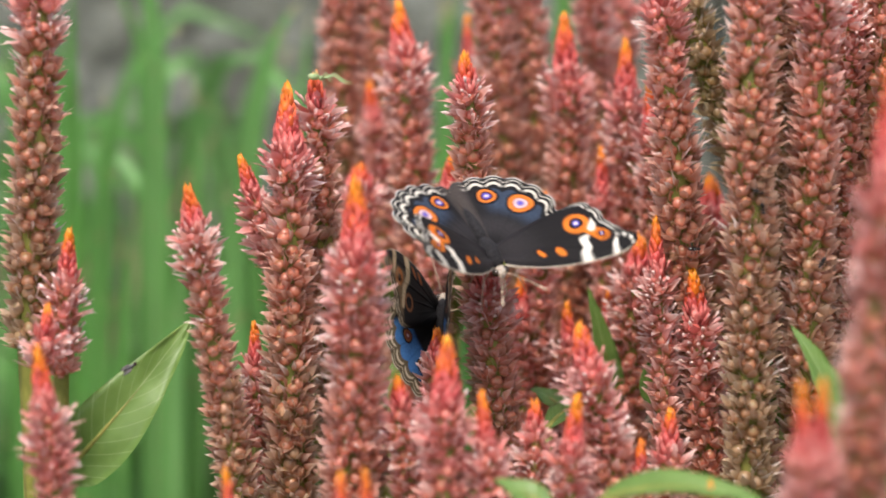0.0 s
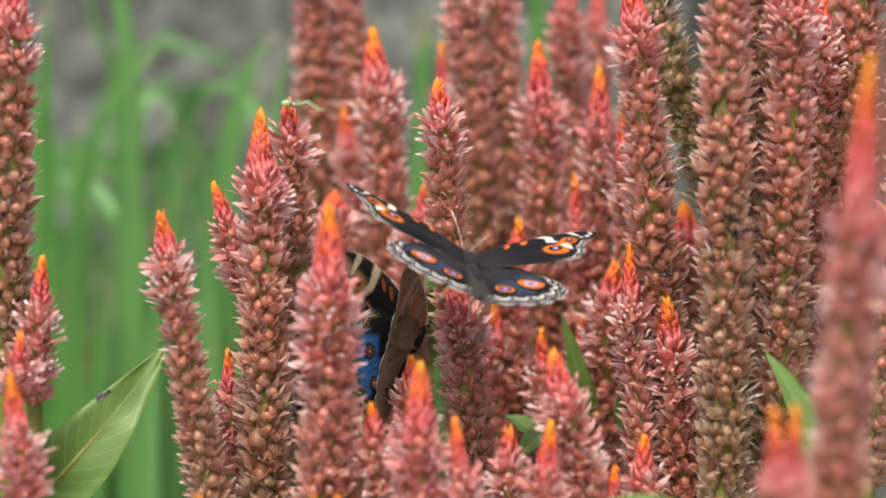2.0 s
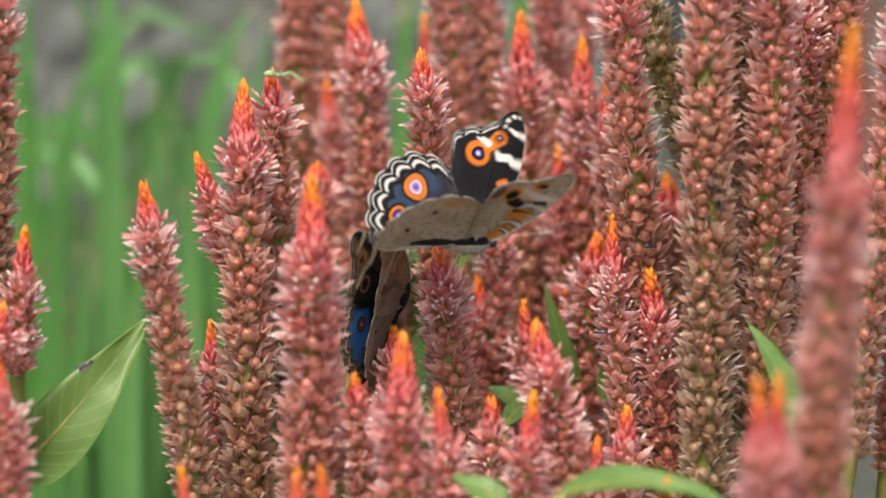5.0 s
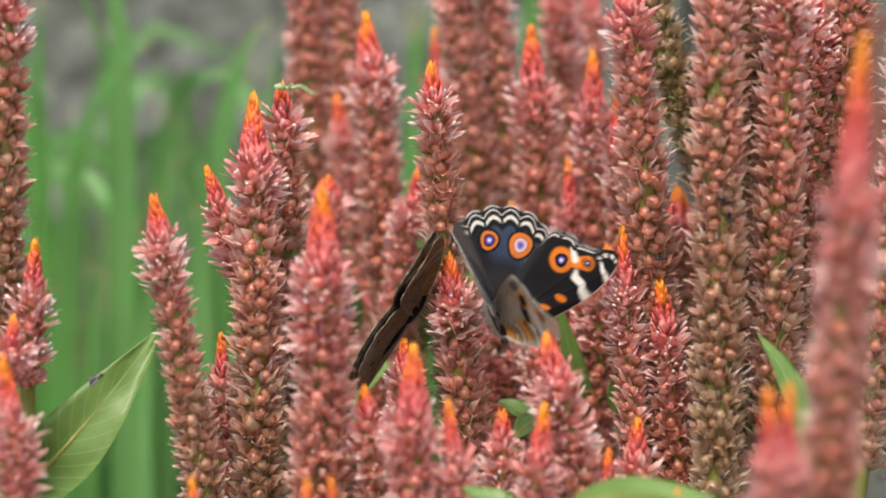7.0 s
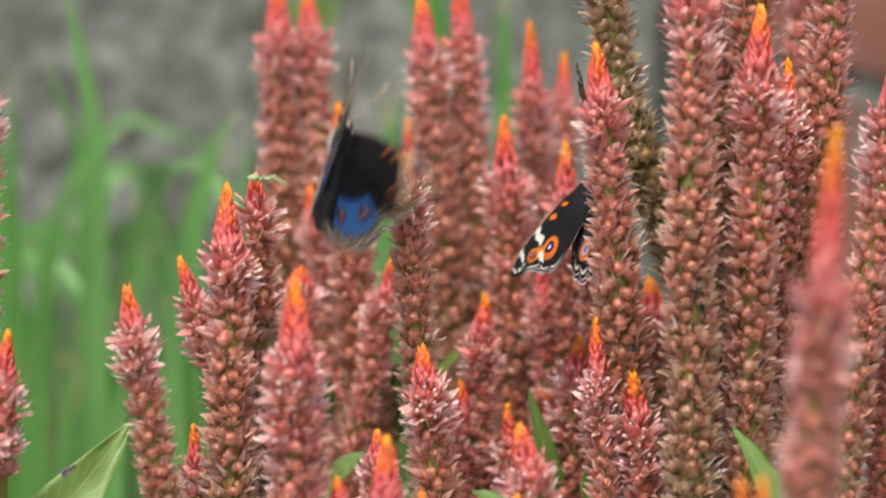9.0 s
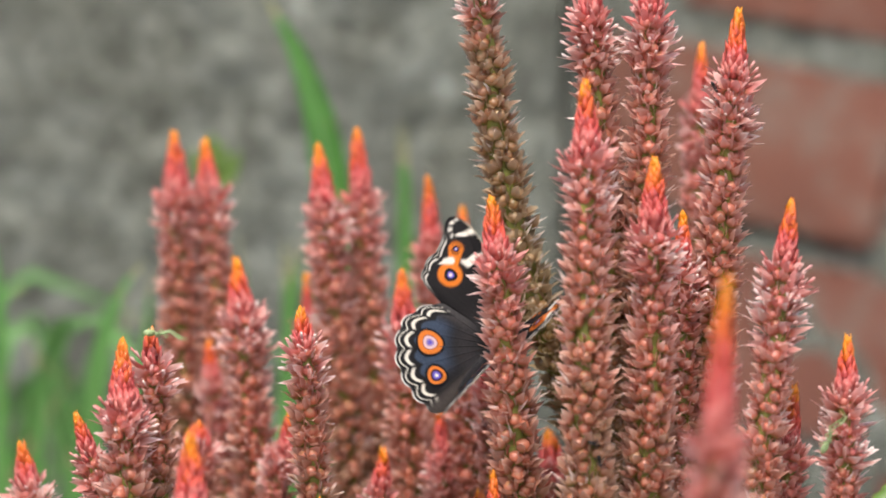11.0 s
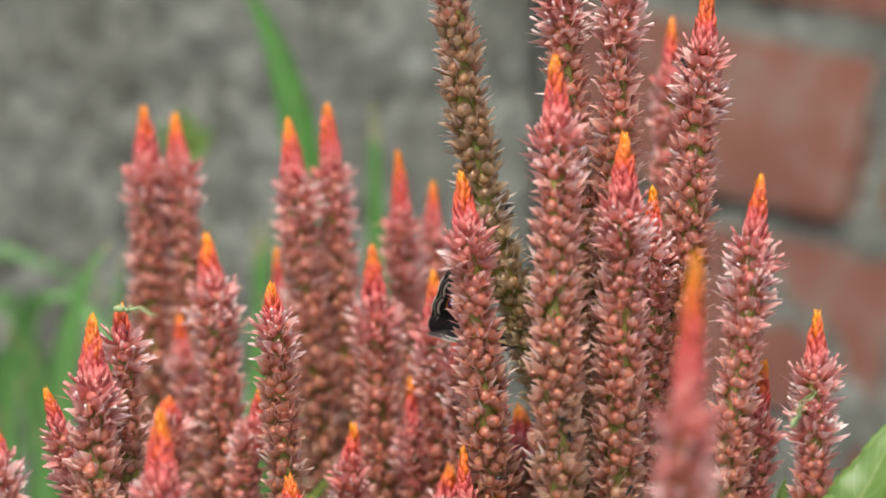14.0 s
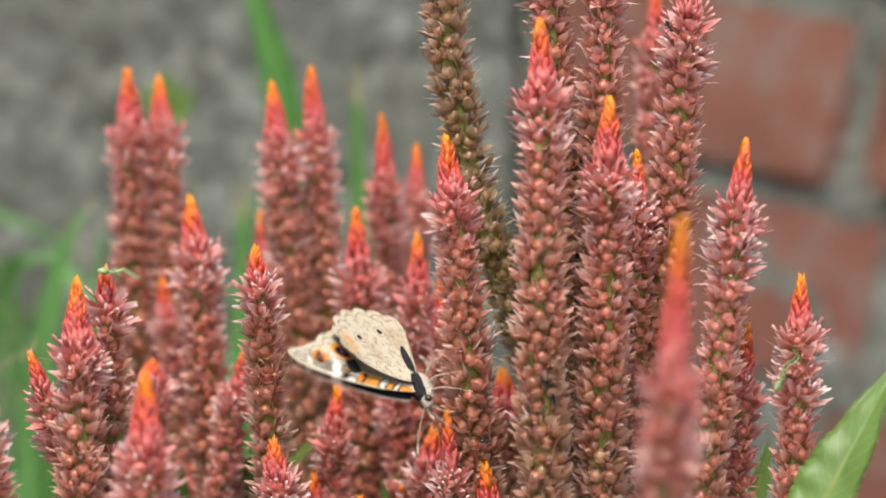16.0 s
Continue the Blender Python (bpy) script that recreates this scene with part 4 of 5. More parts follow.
def fore_upper(x, y, m, ang, blue):
    n = len(x)
    col = np.tile(np.array((0.012, 0.0105, 0.011)), (n, 1))
    col = paint(col, 0.45 * (1 - smooth(np.hypot(x, y), 3, 12)), (0.045, 0.040, 0.043))
    outer = smooth(ang, -0.17, -0.10) * (1 - smooth(ang, 0.42, 0.50))
    if blue:
        cream, tan = (0.62, 0.50, 0.32), (0.23, 0.155, 0.085)
        col = paint(col, outer * smooth(x + 0.35 * y, 20.0, 21.6) * 0.9, tan)
        col = paint(col, stroke(x, y, ((14.2, 12.6), (15.6, 10.2), (16.4, 7.8), (18.6, 5.8), (20.2, 2.0)), (1.3, 1.15, 0.95, 0.8, 0.6)), cream)
        col = paint(col, stroke(x, y, ((21.0, 13.4), (22.2, 11.2), (22.8, 9.6)), (0.9, 0.7, 0.4)), cream)
        col = paint(col, ellipse(x, y, 20.6, 8.2, 1.7, 1.9), (0.46, 0.17, 0.05))
        col = paint(col, ellipse(x, y, 20.6, 8.0, 0.75, 0.9), (0.02, 0.015, 0.015))
        col = paint(col, ellipse(x, y, 17.2, 2.4, 1.9, 2.0), (0.30, 0.12, 0.05))
        col = paint(col, ellipse(x, y, 17.2, 2.4, 1.25, 1.4), (0.012, 0.010, 0.011))
        col = paint(col, outer * smooth(x, 19.5, 21.5) * smooth(flecks(x, y, 0.6, 3.0), -0.1, 0.25) * 0.55, (0.40, 0.30, 0.18))
        for cx, cy in ((9.6, 7.2), (12.4, 8.6)):
            col = paint(col, ellipse(x, y, cx, cy, 0.6, 1.6, -0.3), (0.30, 0.085, 0.02))
        col = margin(col, m, ang, 5.6, (0.11, 0.08, 0.05), (0.60, 0.51, 0.36), (0.70, 0.63, 0.48), 0.60, outer)
    else:
        orange, white, black = (0.74, 0.20, 0.02), (0.86, 0.80, 0.70), (0.010, 0.009, 0.010)
        for cx, cy, a, b in ((7.4, 5.6, 0.50, 1.25), (11.0, 7.4, 0.75, 1.45)):
            col = paint(col, ellipse(x, y, cx, cy, a + 0.4, b + 0.4, -0.25), black)
            col = paint(col, ellipse(x, y, cx, cy, a, b, -0.25), orange)
        col = paint(col, ellipse(x, y, 17.6, 2.7, 3.1, 3.0), black)
        col = paint(col, ellipse(x, y, 17.6, 2.7, 2.75, 2.65), orange)
        col = paint(col, stroke(x, y, ((18.6, 4.9), (20.6, 8.0)), (1.0, 1.6)), orange)
        col = paint(col, stroke(x, y, ((14.7, 12.4), (15.2, 10.3), (16.3, 9.6), (16.5, 7.4), (17.7, 6.8)), (1.1, 0.85, 0.8, 0.85, 0.4), 0.16), white)
        col = paint(col, stroke(x, y, ((19.6, 5.3), (21.2, 3.4)), (0.8, 0.5), 0.18), white)
        col = paint(col, stroke(x, y, ((20.8, 13.6), (21.6, 11.7), (22.6, 10.6)), (0.65, 0.55, 0.3), 0.16), white)
        col = paint(col, ellipse(x, y, 20.6, 7.9, 1.0, 1.15), black)
        tip = 1 - smooth(ang, 0.30, 0.38)
        col = margin(col, m, ang, 5.6, black, (0.74, 0.69, 0.61), (0.80, 0.76, 0.70), 0.66, outer * tip)
        for cx, cy, r in ((25.0, 13.2, 0.42), (25.3, 11.9, 0.45), (24.6, 10.4, 0.5), (23.3, 9.6, 0.4)):
            col = paint(col, ellipse(x, y, cx, cy, r, r * 0.85), white)
    # pale leading edge
    return paint(col, smooth(ang, 0.50, 0.58) * (1 - smooth(m, 0.35, 0.6)), (0.68, 0.60, 0.48))


def hind_upper(x, y, m, ang, blue):
    n = len(x)
    r = np.hypot(x, y)
    col = np.tile(np.array((0.016, 0.0145, 0.0155)), (n, 1))
    outer = smooth(-ang, -0.06, 0.04) * (1 - smooth(-ang, 1.30, 1.40))
    if blue:
        patch = smooth(r, 10.8, 12.4) * smooth(m, 2.3, 3.0) * smooth(-ang, 0.28, 0.40) * (1 - smooth(-ang, 1.14, 1.24))
        col = paint(col, patch, (0.062, 0.200, 0.47))
        col = paint(col, patch * 0.5 * (1 - smooth(r, 11, 14)), (0.03, 0.10, 0.34))
        col = margin(col, m, ang, 4.6, (0.13, 0.10, 0.06), (0.62, 0.53, 0.38), (0.74, 0.67, 0.52), 1.0, outer)
    else:
        col = paint(col, 0.8 * smooth(r, 8.5, 13.0) * (1 - smooth(-ang, 0.9, 1.25)) * smooth(-ang, 0.05, 0.3), (0.050, 0.073, 0.118))
        col = paint(col, 0.6 * smooth(r, 2, 6) * (1 - smooth(r, 7, 11)), (0.042, 0.038, 0.040))
        col = paint(col, 0.8 * (1 - smooth(-ang, -0.05, 0.22)) * smooth(r, 4, 9), (0.060, 0.055, 0.055))
        col = margin(col, m, ang, 4.6, (0.012, 0.011, 0.012), (0.78, 0.73, 0.63), (0.84, 0.80, 0.74), 1.28, outer)
    # brownish fold along the body
    return paint(col, 0.8 * smooth(-ang, 1.26, 1.42), (0.075, 0.062, 0.055))


def under(x, y, m, ang, blue, fore):
    n = len(x)
    pale = np.array((0.72, 0.63, 0.46)) if not blue else np.array((0.40, 0.31, 0.21))
    col = np.tile(pale, (n, 1))
    soft_spots, ripple = flecks(x, y, 0.16, 7.0), flecks(x, y, 0.9, 3.0)
    col = paint(col, 0.6 * smooth(soft_spots, 0.0, 0.35), pale * np.array((0.72, 0.64, 0.52)))
    col = paint(col, 0.55 * smooth(ripple, 0.12, 0.32), pale * 0.5)
    brown = pale * np.array((0.36, 0.28, 0.20))
    arc = scallops(ang, 5.6 if fore else 4.6)
    col = paint(col, 0.9 * band(m + 0.5 * arc, 1.75, 2.0, 0.12), brown)
    col = paint(col, 0.55 * band(m, -0.5, 0.28) * smooth(-arc, -0.7, -0.3), brown * 0.7)
    dark, white, orange = (0.016, 0.012, 0.012), (0.86, 0.81, 0.70), (0.80, 0.36, 0.07)
    if fore:
        k = 0.35 if blue else 1.0
        col = paint(col, k * stroke(x, y, ((1.5, 3.2), (6.5, 5.4), (12.2, 7.2)), (1.6, 2.1, 2.6)), orange)
        for (px, py), a in (((3.6, 4.4), 0.4), ((6.3, 5.6), 0.62), ((12.6, 8.3), 1.0)):
            line = ((px - 0.7, py + 2.2), (px + 0.1, py), (px - 0.1, py - 2.2))
            col = paint(col, k * stroke(x, y, line, (a + 0.30, a + 0.35, a + 0.2), 0.1), dark)
            col = paint(col, k * stroke(x, y, line, (a, a * 0.85, a), 0.1), white)
        col = paint(col, k * stroke(x, y, ((9.9, 9.6), (10.2, 7.2), (10.6, 5.2)), (0.2, 0.32, 0.6), 0.1), dark)
        col = paint(col, k * stroke(x, y, ((13.9, 10.4), (13.6, 9.0)), (0.8, 0.7), 0.15), dark)
        col = paint(col, k * stroke(x, y, ((13.2, 5.0), (14.6, 3.6)), (1.4, 1.5), 0.2), dark)
        col = paint(col, k * stroke(x, y, ((15.6, 12.2), (15.6, 9.0), (17.0, 7.0), (18.6, 5.0)), (0.9, 1.2, 1.2, 0.7), 0.2), white)
        col = paint(col, k * ellipse(x, y, 17.6, 2.2, 2.7, 2.1), orange)
        col = paint(col, (0.5 + 0.5 * k) * ellipse(x, y, 17.3, 2.4, 2.0, 1.35), dark)
        col = paint(col, k * ellipse(x, y, 20.6, 7.8, 1.7, 1.8), orange)
        col = paint(col, (0.5 + 0.5 * k) * stroke(x, y, ((20.3, 8.4), (21.2, 7.2)), (0.95, 0.5), 0.15), dark)
        col = paint(col, k * 0.85 * ellipse(x, y, 18.6, -0.9, 2.6, 1.2, 0.2), (0.10, 0.085, 0.085))
        col = paint(col, smooth(ang, 0.50, 0.58) * (1 - smooth(m, 0.3, 0.6)), white)
    else:
        for cx, cy in ((12.6, -8.6), (7.0, -13.6)):
            col = paint(col, ellipse(x, y, cx, cy, 1.55, 1.4), brown * 1.3)
            col = paint(col, ellipse(x, y, cx, cy, 1.35, 1.2), pale * 1.12)
            col = paint(col, ellipse(x, y, cx, cy, 0.80, 0.70), dark)
        # thin broken wavy lines across the wing
        wave = 1.1 * np.sin(ang * 9) + 1.5 * soft_spots
        r = np.hypot(x, y)
        for level, strength in ((4.6, 0.8), (6.4, 0.95), (8.6, 0.9), (11.2, 0.75), (15.9, 0.65)):
            col = paint(col, strength * band(r + wave, level, level + 0.22, 0.14) * smooth(flecks(x, y, 0.35, level), -0.15, 0.1), brown)
        col = paint(col, 0.5 * ellipse(x, y, 15.6, -5.0, 1.6, 3.0, 0.4, 0.5), orange if not blue else brown)
    return col


def wing_mesh(name, points, upper, blue, fore, side):
    """A thin cambered wing with veins, in two skins; side: 1 right, -1 left."""
    na, nr = 180, 100
    ang_e, rad_e = outline(points)
    ang = np.linspace(ang_e[0], ang_e[-1], na)
    edge = np.interp(ang, ang_e, rad_e)
    wavy = (scallops(ang, 5.6 if fore else 4.6) - 0.6) * (0.45 if fore else 0.85) * np.clip((edge - 14) / 4, 0, 1)
    if fore:
        wavy *= 1 - smooth(ang, 0.45, 0.52)
    edge = edge + wavy
    s = np.linspace(0.0, 1.0, nr) ** 0.72
    A, S = np.meshgrid(ang, s, indexing="ij")
    E = np.repeat(edge[:, None], nr, 1)
    r = E * S
    x, y = (r * np.cos(A)).ravel(), (r * np.sin(A)).ravel()
    m = (E - r).ravel()
    a = A.ravel()
    camber = 0.9 * np.sin(np.pi * S.ravel()) * 0.6 - 0.5 * S.ravel() ** 2
    vein = scallops(a, 5.6 if fore else 4.6)
    z = camber + 0.16 * (1 - smooth(vein, 0.02, 0.22)) * (1 - S.ravel() ** 6)
    col = upper(x, y, m, a, blue)
    col = col * (1 - 0.25 * (1 - smooth(vein, 0.02, 0.10)))[:, None]
    low = under(x, y, m, a, blue, fore)
    v = np.vstack([np.stack([side * x, y, z + 0.06], 1), np.stack([side * x, y, z - 0.06], 1)]) / 1000
    i, j = np.meshgrid(np.arange(na - 1), np.arange(nr - 1), indexing="ij")
    p = (i * nr + j).ravel()
    q = np.vstack([np.stack([p, p + nr, p + nr + 1], 1), np.stack([p, p + nr + 1, p + 1], 1)])
    o = na * nr
    t = np.vstack([q[:, ::-1], q + o])
    rim = []
    for k in range(na - 1):
        e0, e1 = k * nr + nr - 1, (k + 1) * nr + nr - 1
        rim += [(e0, e1, e1 + o), (e0, e1 + o, e0 + o)]
    t = np.vstack([t, rim])
    if side < 0:
        t = t[:, ::-1]
    me = mesh(name, v, t, WING)
    c = me.color_attributes.new("scales", "FLOAT_COLOR", "POINT")
    c.data.foreach_set("color", np.hstack([np.vstack([col, low]), np.ones((2 * o, 1))]).astype(np.float32).ravel())
    return me


def eyespot_mesh(radius, rings, side, stretch):
    """A ringed spot lying on the wing; rings: (outer share, colour) from the middle out."""
    n, k = 30, 16
    v, col, t = [(0, 0, 0)], [rings[0][1]], []
    for i in range(1, k + 1):
        s = i / k
        rgb = next((c for lim, c in rings if s <= lim + 1e-6), rings[-1][1])
        for j in range(n):
            a = 2 * math.pi * j / n
            wob = 1 + 0.05 * math.sin(3 * a + radius)
            v.append((side * radius * s * math.cos(a) * wob, radius * stretch * s * math.sin(a) * wob, -0.00008 * s ** 6)), col.append(rgb)
    for j in range(n):
        t.append((0, 1 + j, 1 + (j + 1) % n))
    for i in range(k - 1):
        for j in range(n):
            p, q = 1 + i * n + j, 1 + i * n + (j + 1) % n
            t += [(p, p + n, q + n), (p, q + n, q)]
    t = np.array(t) if side > 0 else np.array(t)[:, ::-1]
    me = mesh("eyespot", v, t, WING)
    c = me.color_attributes.new("scales", "FLOAT_COLOR", "POINT")
    c.data.foreach_set("color", np.hstack([np.array(col), np.ones((len(col), 1))]).astype(np.float32).ravel())
    return me


def butterfly(name_label, blue):
    root = tagged(new("butterfly"), name_label, "butterfly")
    fur = FUR_DARK
    mm = 0.001

    def lofted(stations, material, name, parent=root, label=""):
        pts = np.array([(0, y, z) for y, z, r in stations]) * mm
        v, t = tube(pts, np.array([r for y, z, r in stations]) * mm, 14)
        return part(name, mesh(name, v, t, material), parent, label)

    lofted([(-4.2, 0.6, 0.9), (-3, 0.7, 1.5), (-1, 0.8, 1.9), (1.2, 0.8, 1.85), (3, 0.5, 1.5), (4, 0.2, 1.0)], fur, "thorax", label="furry dark thorax")
    lofted([(-3.4, 0.6, 1.0), (-5, 0.8, 1.35), (-8, 0.9, 1.35), (-11, 0.8, 1.05), (-13.4, 0.6, 0.55), (-14, 0.5, 0.15)], fur, "abdomen", label="slim dark abdomen")
    lofted([(-4.0, -0.4, 0.9), (-2.6, -0.6, 1.6), (-0.6, -0.8, 2.0), (1.6, -0.8, 1.95), (3.4, -0.6, 1.4), (4.2, -0.4, 0.8)], FUR_PALE, "breast", label="pale hairy underside of the thorax")
    head = lofted([(3.5, -0.1, 0.7), (4.2, -0.1, 1.25), (5.4, -0.2, 1.2), (6.3, -0.4, 0.5)], FUR_PALE, "head")
    for side in (-1, 1):
        bm = bmesh.new()
        bmesh.ops.create_uvsphere(bm, u_segments=12, v_segments=8, radius=0.85 * mm)
        me = bpy.data.meshes.new("eye")
        bm.to_mesh(me)
        bm.free()
        me.materials.append(EYE_SHELL)
        me.shade_smooth()
        part("eye", me, head).matrix_basis = pose(side * 1.05 * mm, 5.0 * mm, 0.05 * mm)
        pts = np.array([(side * (0.4 + 4.6 * s), 5.8 + 11.0 * s, 0.5 + 3.4 * s + 0.5 * math.sin(3 * s)) for s in np.linspace(0, 1, 14)]) * mm
        rad = np.array([0.10] * 10 + [0.13, 0.24, 0.28, 0.14]) * mm
        v, t = tube(pts, rad, 7)
        part("antenna", mesh("antenna", v, t, LIMB), head, "thin pale antenna with a club at the end")
        for fore_y, reach in ((2.2, 3.5), (0.2, 0.0), (-1.6, -4.5)):
            joints = np.array([(side * 1.0, fore_y, -1.2), (side * 3.4, fore_y + reach * 0.5, -2.4), (side * 4.6, fore_y + reach * 0.9, -5.4), (side * 5.2, fore_y + reach * 1.3, -8.2)]) * mm
            v, t = tube(joints, np.array([0.24, 0.18, 0.13, 0.08]) * mm, 6)
            part("leg", mesh("leg", v, t, LIMB), root, "thin pale leg")
    pts = np.array([(0, 6.1 + 1.6 * math.sin(s * 2.4), -0.7 - 5.5 * s) for s in np.linspace(0, 1, 9)]) * mm
    v, t = tube(pts, 0.12 * mm, 6)
    part("proboscis", mesh("proboscis", v, t, LIMB), head)
    black, orange, white = (0.010, 0.009, 0.010), (0.72, 0.20, 0.03), (0.80, 0.72, 0.70)
    violet = (0.13, 0.10, 0.50)
    big = ((0.14, violet), (0.26, (0.34, 0.24, 0.46)), (0.46, (0.72, 0.52, 0.54)), (0.52, (0.30, 0.07, 0.03)), (0.84, orange), (1.0, black))
    small = ((0.16, white), (0.32, violet), (0.50, (0.05, 0.02, 0.03)), (0.80, orange), (1.0, black))
    dull = ((0.2, (0.5, 0.4, 0.42)), (0.55, (0.20, 0.05, 0.04)), (0.8, (0.25, 0.09, 0.03)), (1.0, black))
    fore_eye = ((0.2, white), (0.42, violet), (0.8, black), (1.0, orange))
    wings = {}
    for side, tag in ((-1, "left"), (1, "right")):
        hind = part("hindwing", wing_mesh("hindwing", HIND, hind_upper, blue, False, side), root,
                    "hindwing with a bright blue patch and scalloped cream edge" if blue else "dark hindwing with two orange-ringed eyespots and a scalloped edge")
        fore = part("forewing", wing_mesh("forewing", FORE, fore_upper, blue, True, side), root,
                    "black forewing with a cream tip" if blue else "black forewing with a white band and orange bars")
        spots = [(hind, 12.2, -8.0, 1.9 if blue else 3.35, dull if blue else big, 0.9), (hind, 7.0, -13.2, 1.6 if blue else 2.65, dull if blue else small, 0.95)]
        if not blue:
            spots += [(fore, 17.5, 2.7, 1.95, fore_eye, 0.95), (fore, 20.6, 7.9, 0.95, fore_eye, 0.95)]
        for wing, x, y, r, rings, stretch in spots:
            edge = np.interp(math.atan2(y, x), *outline(HIND if wing is hind else FORE))
            s = math.hypot(x, y) / edge
            z = 0.9 * math.sin(math.pi * s) * 0.6 - 0.5 * s * s + 0.30
            part("eyespot", eyespot_mesh(r * mm, rings, side, stretch), wing).matrix_basis = pose(side * x * mm, y * mm, z * mm)
        wings[tag] = (fore, hind)
    return root, wings


EYED, EYED_WINGS = butterfly("dark butterfly with orange-ringed eyespots and white-banded wings", False)
BLUE, BLUE_WINGS = butterfly("black butterfly with shining blue hindwing patches", True)


def flight(thing, wings, rows, beats):
    """rows: seconds, place, turn; beats: seconds, how far the left and right hindwings are raised, how far the forewings are drawn forward and raised."""
    walk(thing, [(t, pose(x, y, z, rx, ry, rz)) for t, x, y, z, rx, ry, rz in rows])
    for tag, side, k in (("left", -1, 1), ("right", 1, 2)):
        fore, hind = wings[tag]
        walk(fore, [(b[0], pose(side * 0.0010, 0.0012, 0.0010, 0, -side * b[k + 3], 0) @ pose(0, 0, 0, 0, 0, side * b[3])) for b in beats])
        walk(hind, [(b[0], pose(side * 0.0010, -0.0008, 0.0007, 0, -side * b[k], 0) @ pose(0, 0, 0, 0, 0, -side * 9)) for b in beats])


# ---- small animals on the plants ----
CHITIN = Mat("black_chitin", 0.3, 0.6).base((0.012, 0.010, 0.010)).mat


def pale_green():
    m = Mat("pale_green_skin", 0.45, 0.4)
    n = m.noise(900)
    col = m.ramp(n.outputs["Fac"], [(0.3, (0.30, 0.42, 0.16)), (0.7, (0.52, 0.62, 0.34))])
    m.base(col)
    return m.thin(col, 0.25).mat


GREEN_SKIN = pale_green()


def bead(name, centre, radii, material, parent, label=""):
    bm = bmesh.new()
    bmesh.ops.create_uvsphere(bm, u_segments=14, v_segments=9, radius=1.0)
    for v in bm.verts:
        v.co = Vector((v.co.x * radii[0], v.co.y * radii[1], v.co.z * radii[2])) + Vector(centre)
    me = bpy.data.meshes.new(name)
    bm.to_mesh(me)
    bm.free()
    me.materials.append(material)
    me.shade_smooth()
    return part(name, me, parent, label)


def spider(m):
    mm = 0.001
    root = tagged(new("spider"), "small pale green spider with long thin legs on a flower tip; the copy stands for a hopper", "spider")
    bead("abdomen", (-1.3 * mm, 0, 0.5 * mm), (1.3 * mm, 0.7 * mm, 0.7 * mm), GREEN_SKIN, root)
    bead("head", (0.5 * mm, 0, 0.4 * mm), (0.8 * mm, 0.65 * mm, 0.5 * mm), GREEN_SKIN, root)
    for side in (-1, 1):
        for ahead, reach in ((1.0, 4.5), (0.35, 6.0), (-0.3, 2.6), (-0.9, -1.8)):
            joints = np.array([(0.5 + ahead * 0.4, side * 0.4, 0.4), (0.5 + ahead + reach * 0.35, side * 1.5, 1.5), (0.7 + ahead + reach * 0.8, side * 1.5, 0.2), (0.7 + ahead + reach, side * 1.3, 0.3)]) * mm
            v, t = tube(joints, np.array([0.16, 0.14, 0.11, 0.07]) * mm, 6)
            part("leg", mesh("leg", v, t, GREEN_SKIN), root)
    root.matrix_basis = m
    return root


def ant():
    mm = 0.001
    root = tagged(new("ant"), "tiny shiny black ant on a flower spike", "ant", group="ants")
    bead("gaster", (-0.9 * mm, 0, 0.45 * mm), (0.65 * mm, 0.42 * mm, 0.42 * mm), CHITIN, root)
    bead("thorax", (0, 0, 0.42 * mm), (0.42 * mm, 0.24 * mm, 0.25 * mm), CHITIN, root)
    bead("head", (0.75 * mm, 0, 0.42 * mm), (0.38 * mm, 0.34 * mm, 0.28 * mm), CHITIN, root)
    for side in (-1, 1):
        for ahead in (0.35, 0.0, -0.35):
            joints = np.array([(ahead * 0.6, side * 0.2, 0.4), (ahead * 2, side * 0.8, 0.75), (ahead * 3, side * 1.3, 0.0)]) * mm
            v, t = tube(joints, np.array([0.09, 0.08, 0.05]) * mm, 5)
            part("leg", mesh("leg", v, t, CHITIN), root)
    return root


WING_GREY = Mat("fly_wing", 0.3, 0.5).base((0.06, 0.052, 0.045)).mat


def fly(m):
    mm = 0.001
    root = tagged(new("fly"), "small grey-brown fly resting on a leaf", "fly")
    bead("body", (0, 0, 0.5 * mm), (1.5 * mm, 0.5 * mm, 0.45 * mm), CHITIN, root)
    bead("head", (1.6 * mm, 0, 0.5 * mm), (0.4 * mm, 0.45 * mm, 0.4 * mm), EYE_SHELL, root)
    for side in (-1, 1):
        bead("wing", (-0.6 * mm, side * 0.55 * mm, 0.85 * mm), (1.2 * mm, 0.35 * mm, 0.04 * mm), WING_GREY, root)
    root.matrix_basis = m
    return root


spider(pose(-0.0288, 0.7060, 0.6397, 0, 8, 0))
# a copy of the spider stands in for a pale green hopper here
copy_thing(bpy.data.objects['spider'], pose(0.1117, 0.6840, 0.6194, 0, -60, 0))
first_ant = ant()
first_ant.matrix_basis = pose(0.0626, 0.6815, 0.6204, 90, 20, 0)
copy_thing(first_ant, pose(0.0635, 0.6810, 0.6167, 90, 80, 0))
copy_thing(first_ant, pose(0.0897, 0.7060, 0.6919, 90, 60, 0))
copy_thing(first_ant, pose(0.0506, 0.6940, 0.6056, 90, 0, 0))
copy_thing(first_ant, pose(0.0760, 0.6830, 0.6049, 90, 120, 0))
copy_thing(first_ant, pose(0.0667, 0.7150, 0.6134, 90, 40, 0))
fly(pose(-0.0676, 0.6780, 0.5835, 60, -35, 10))
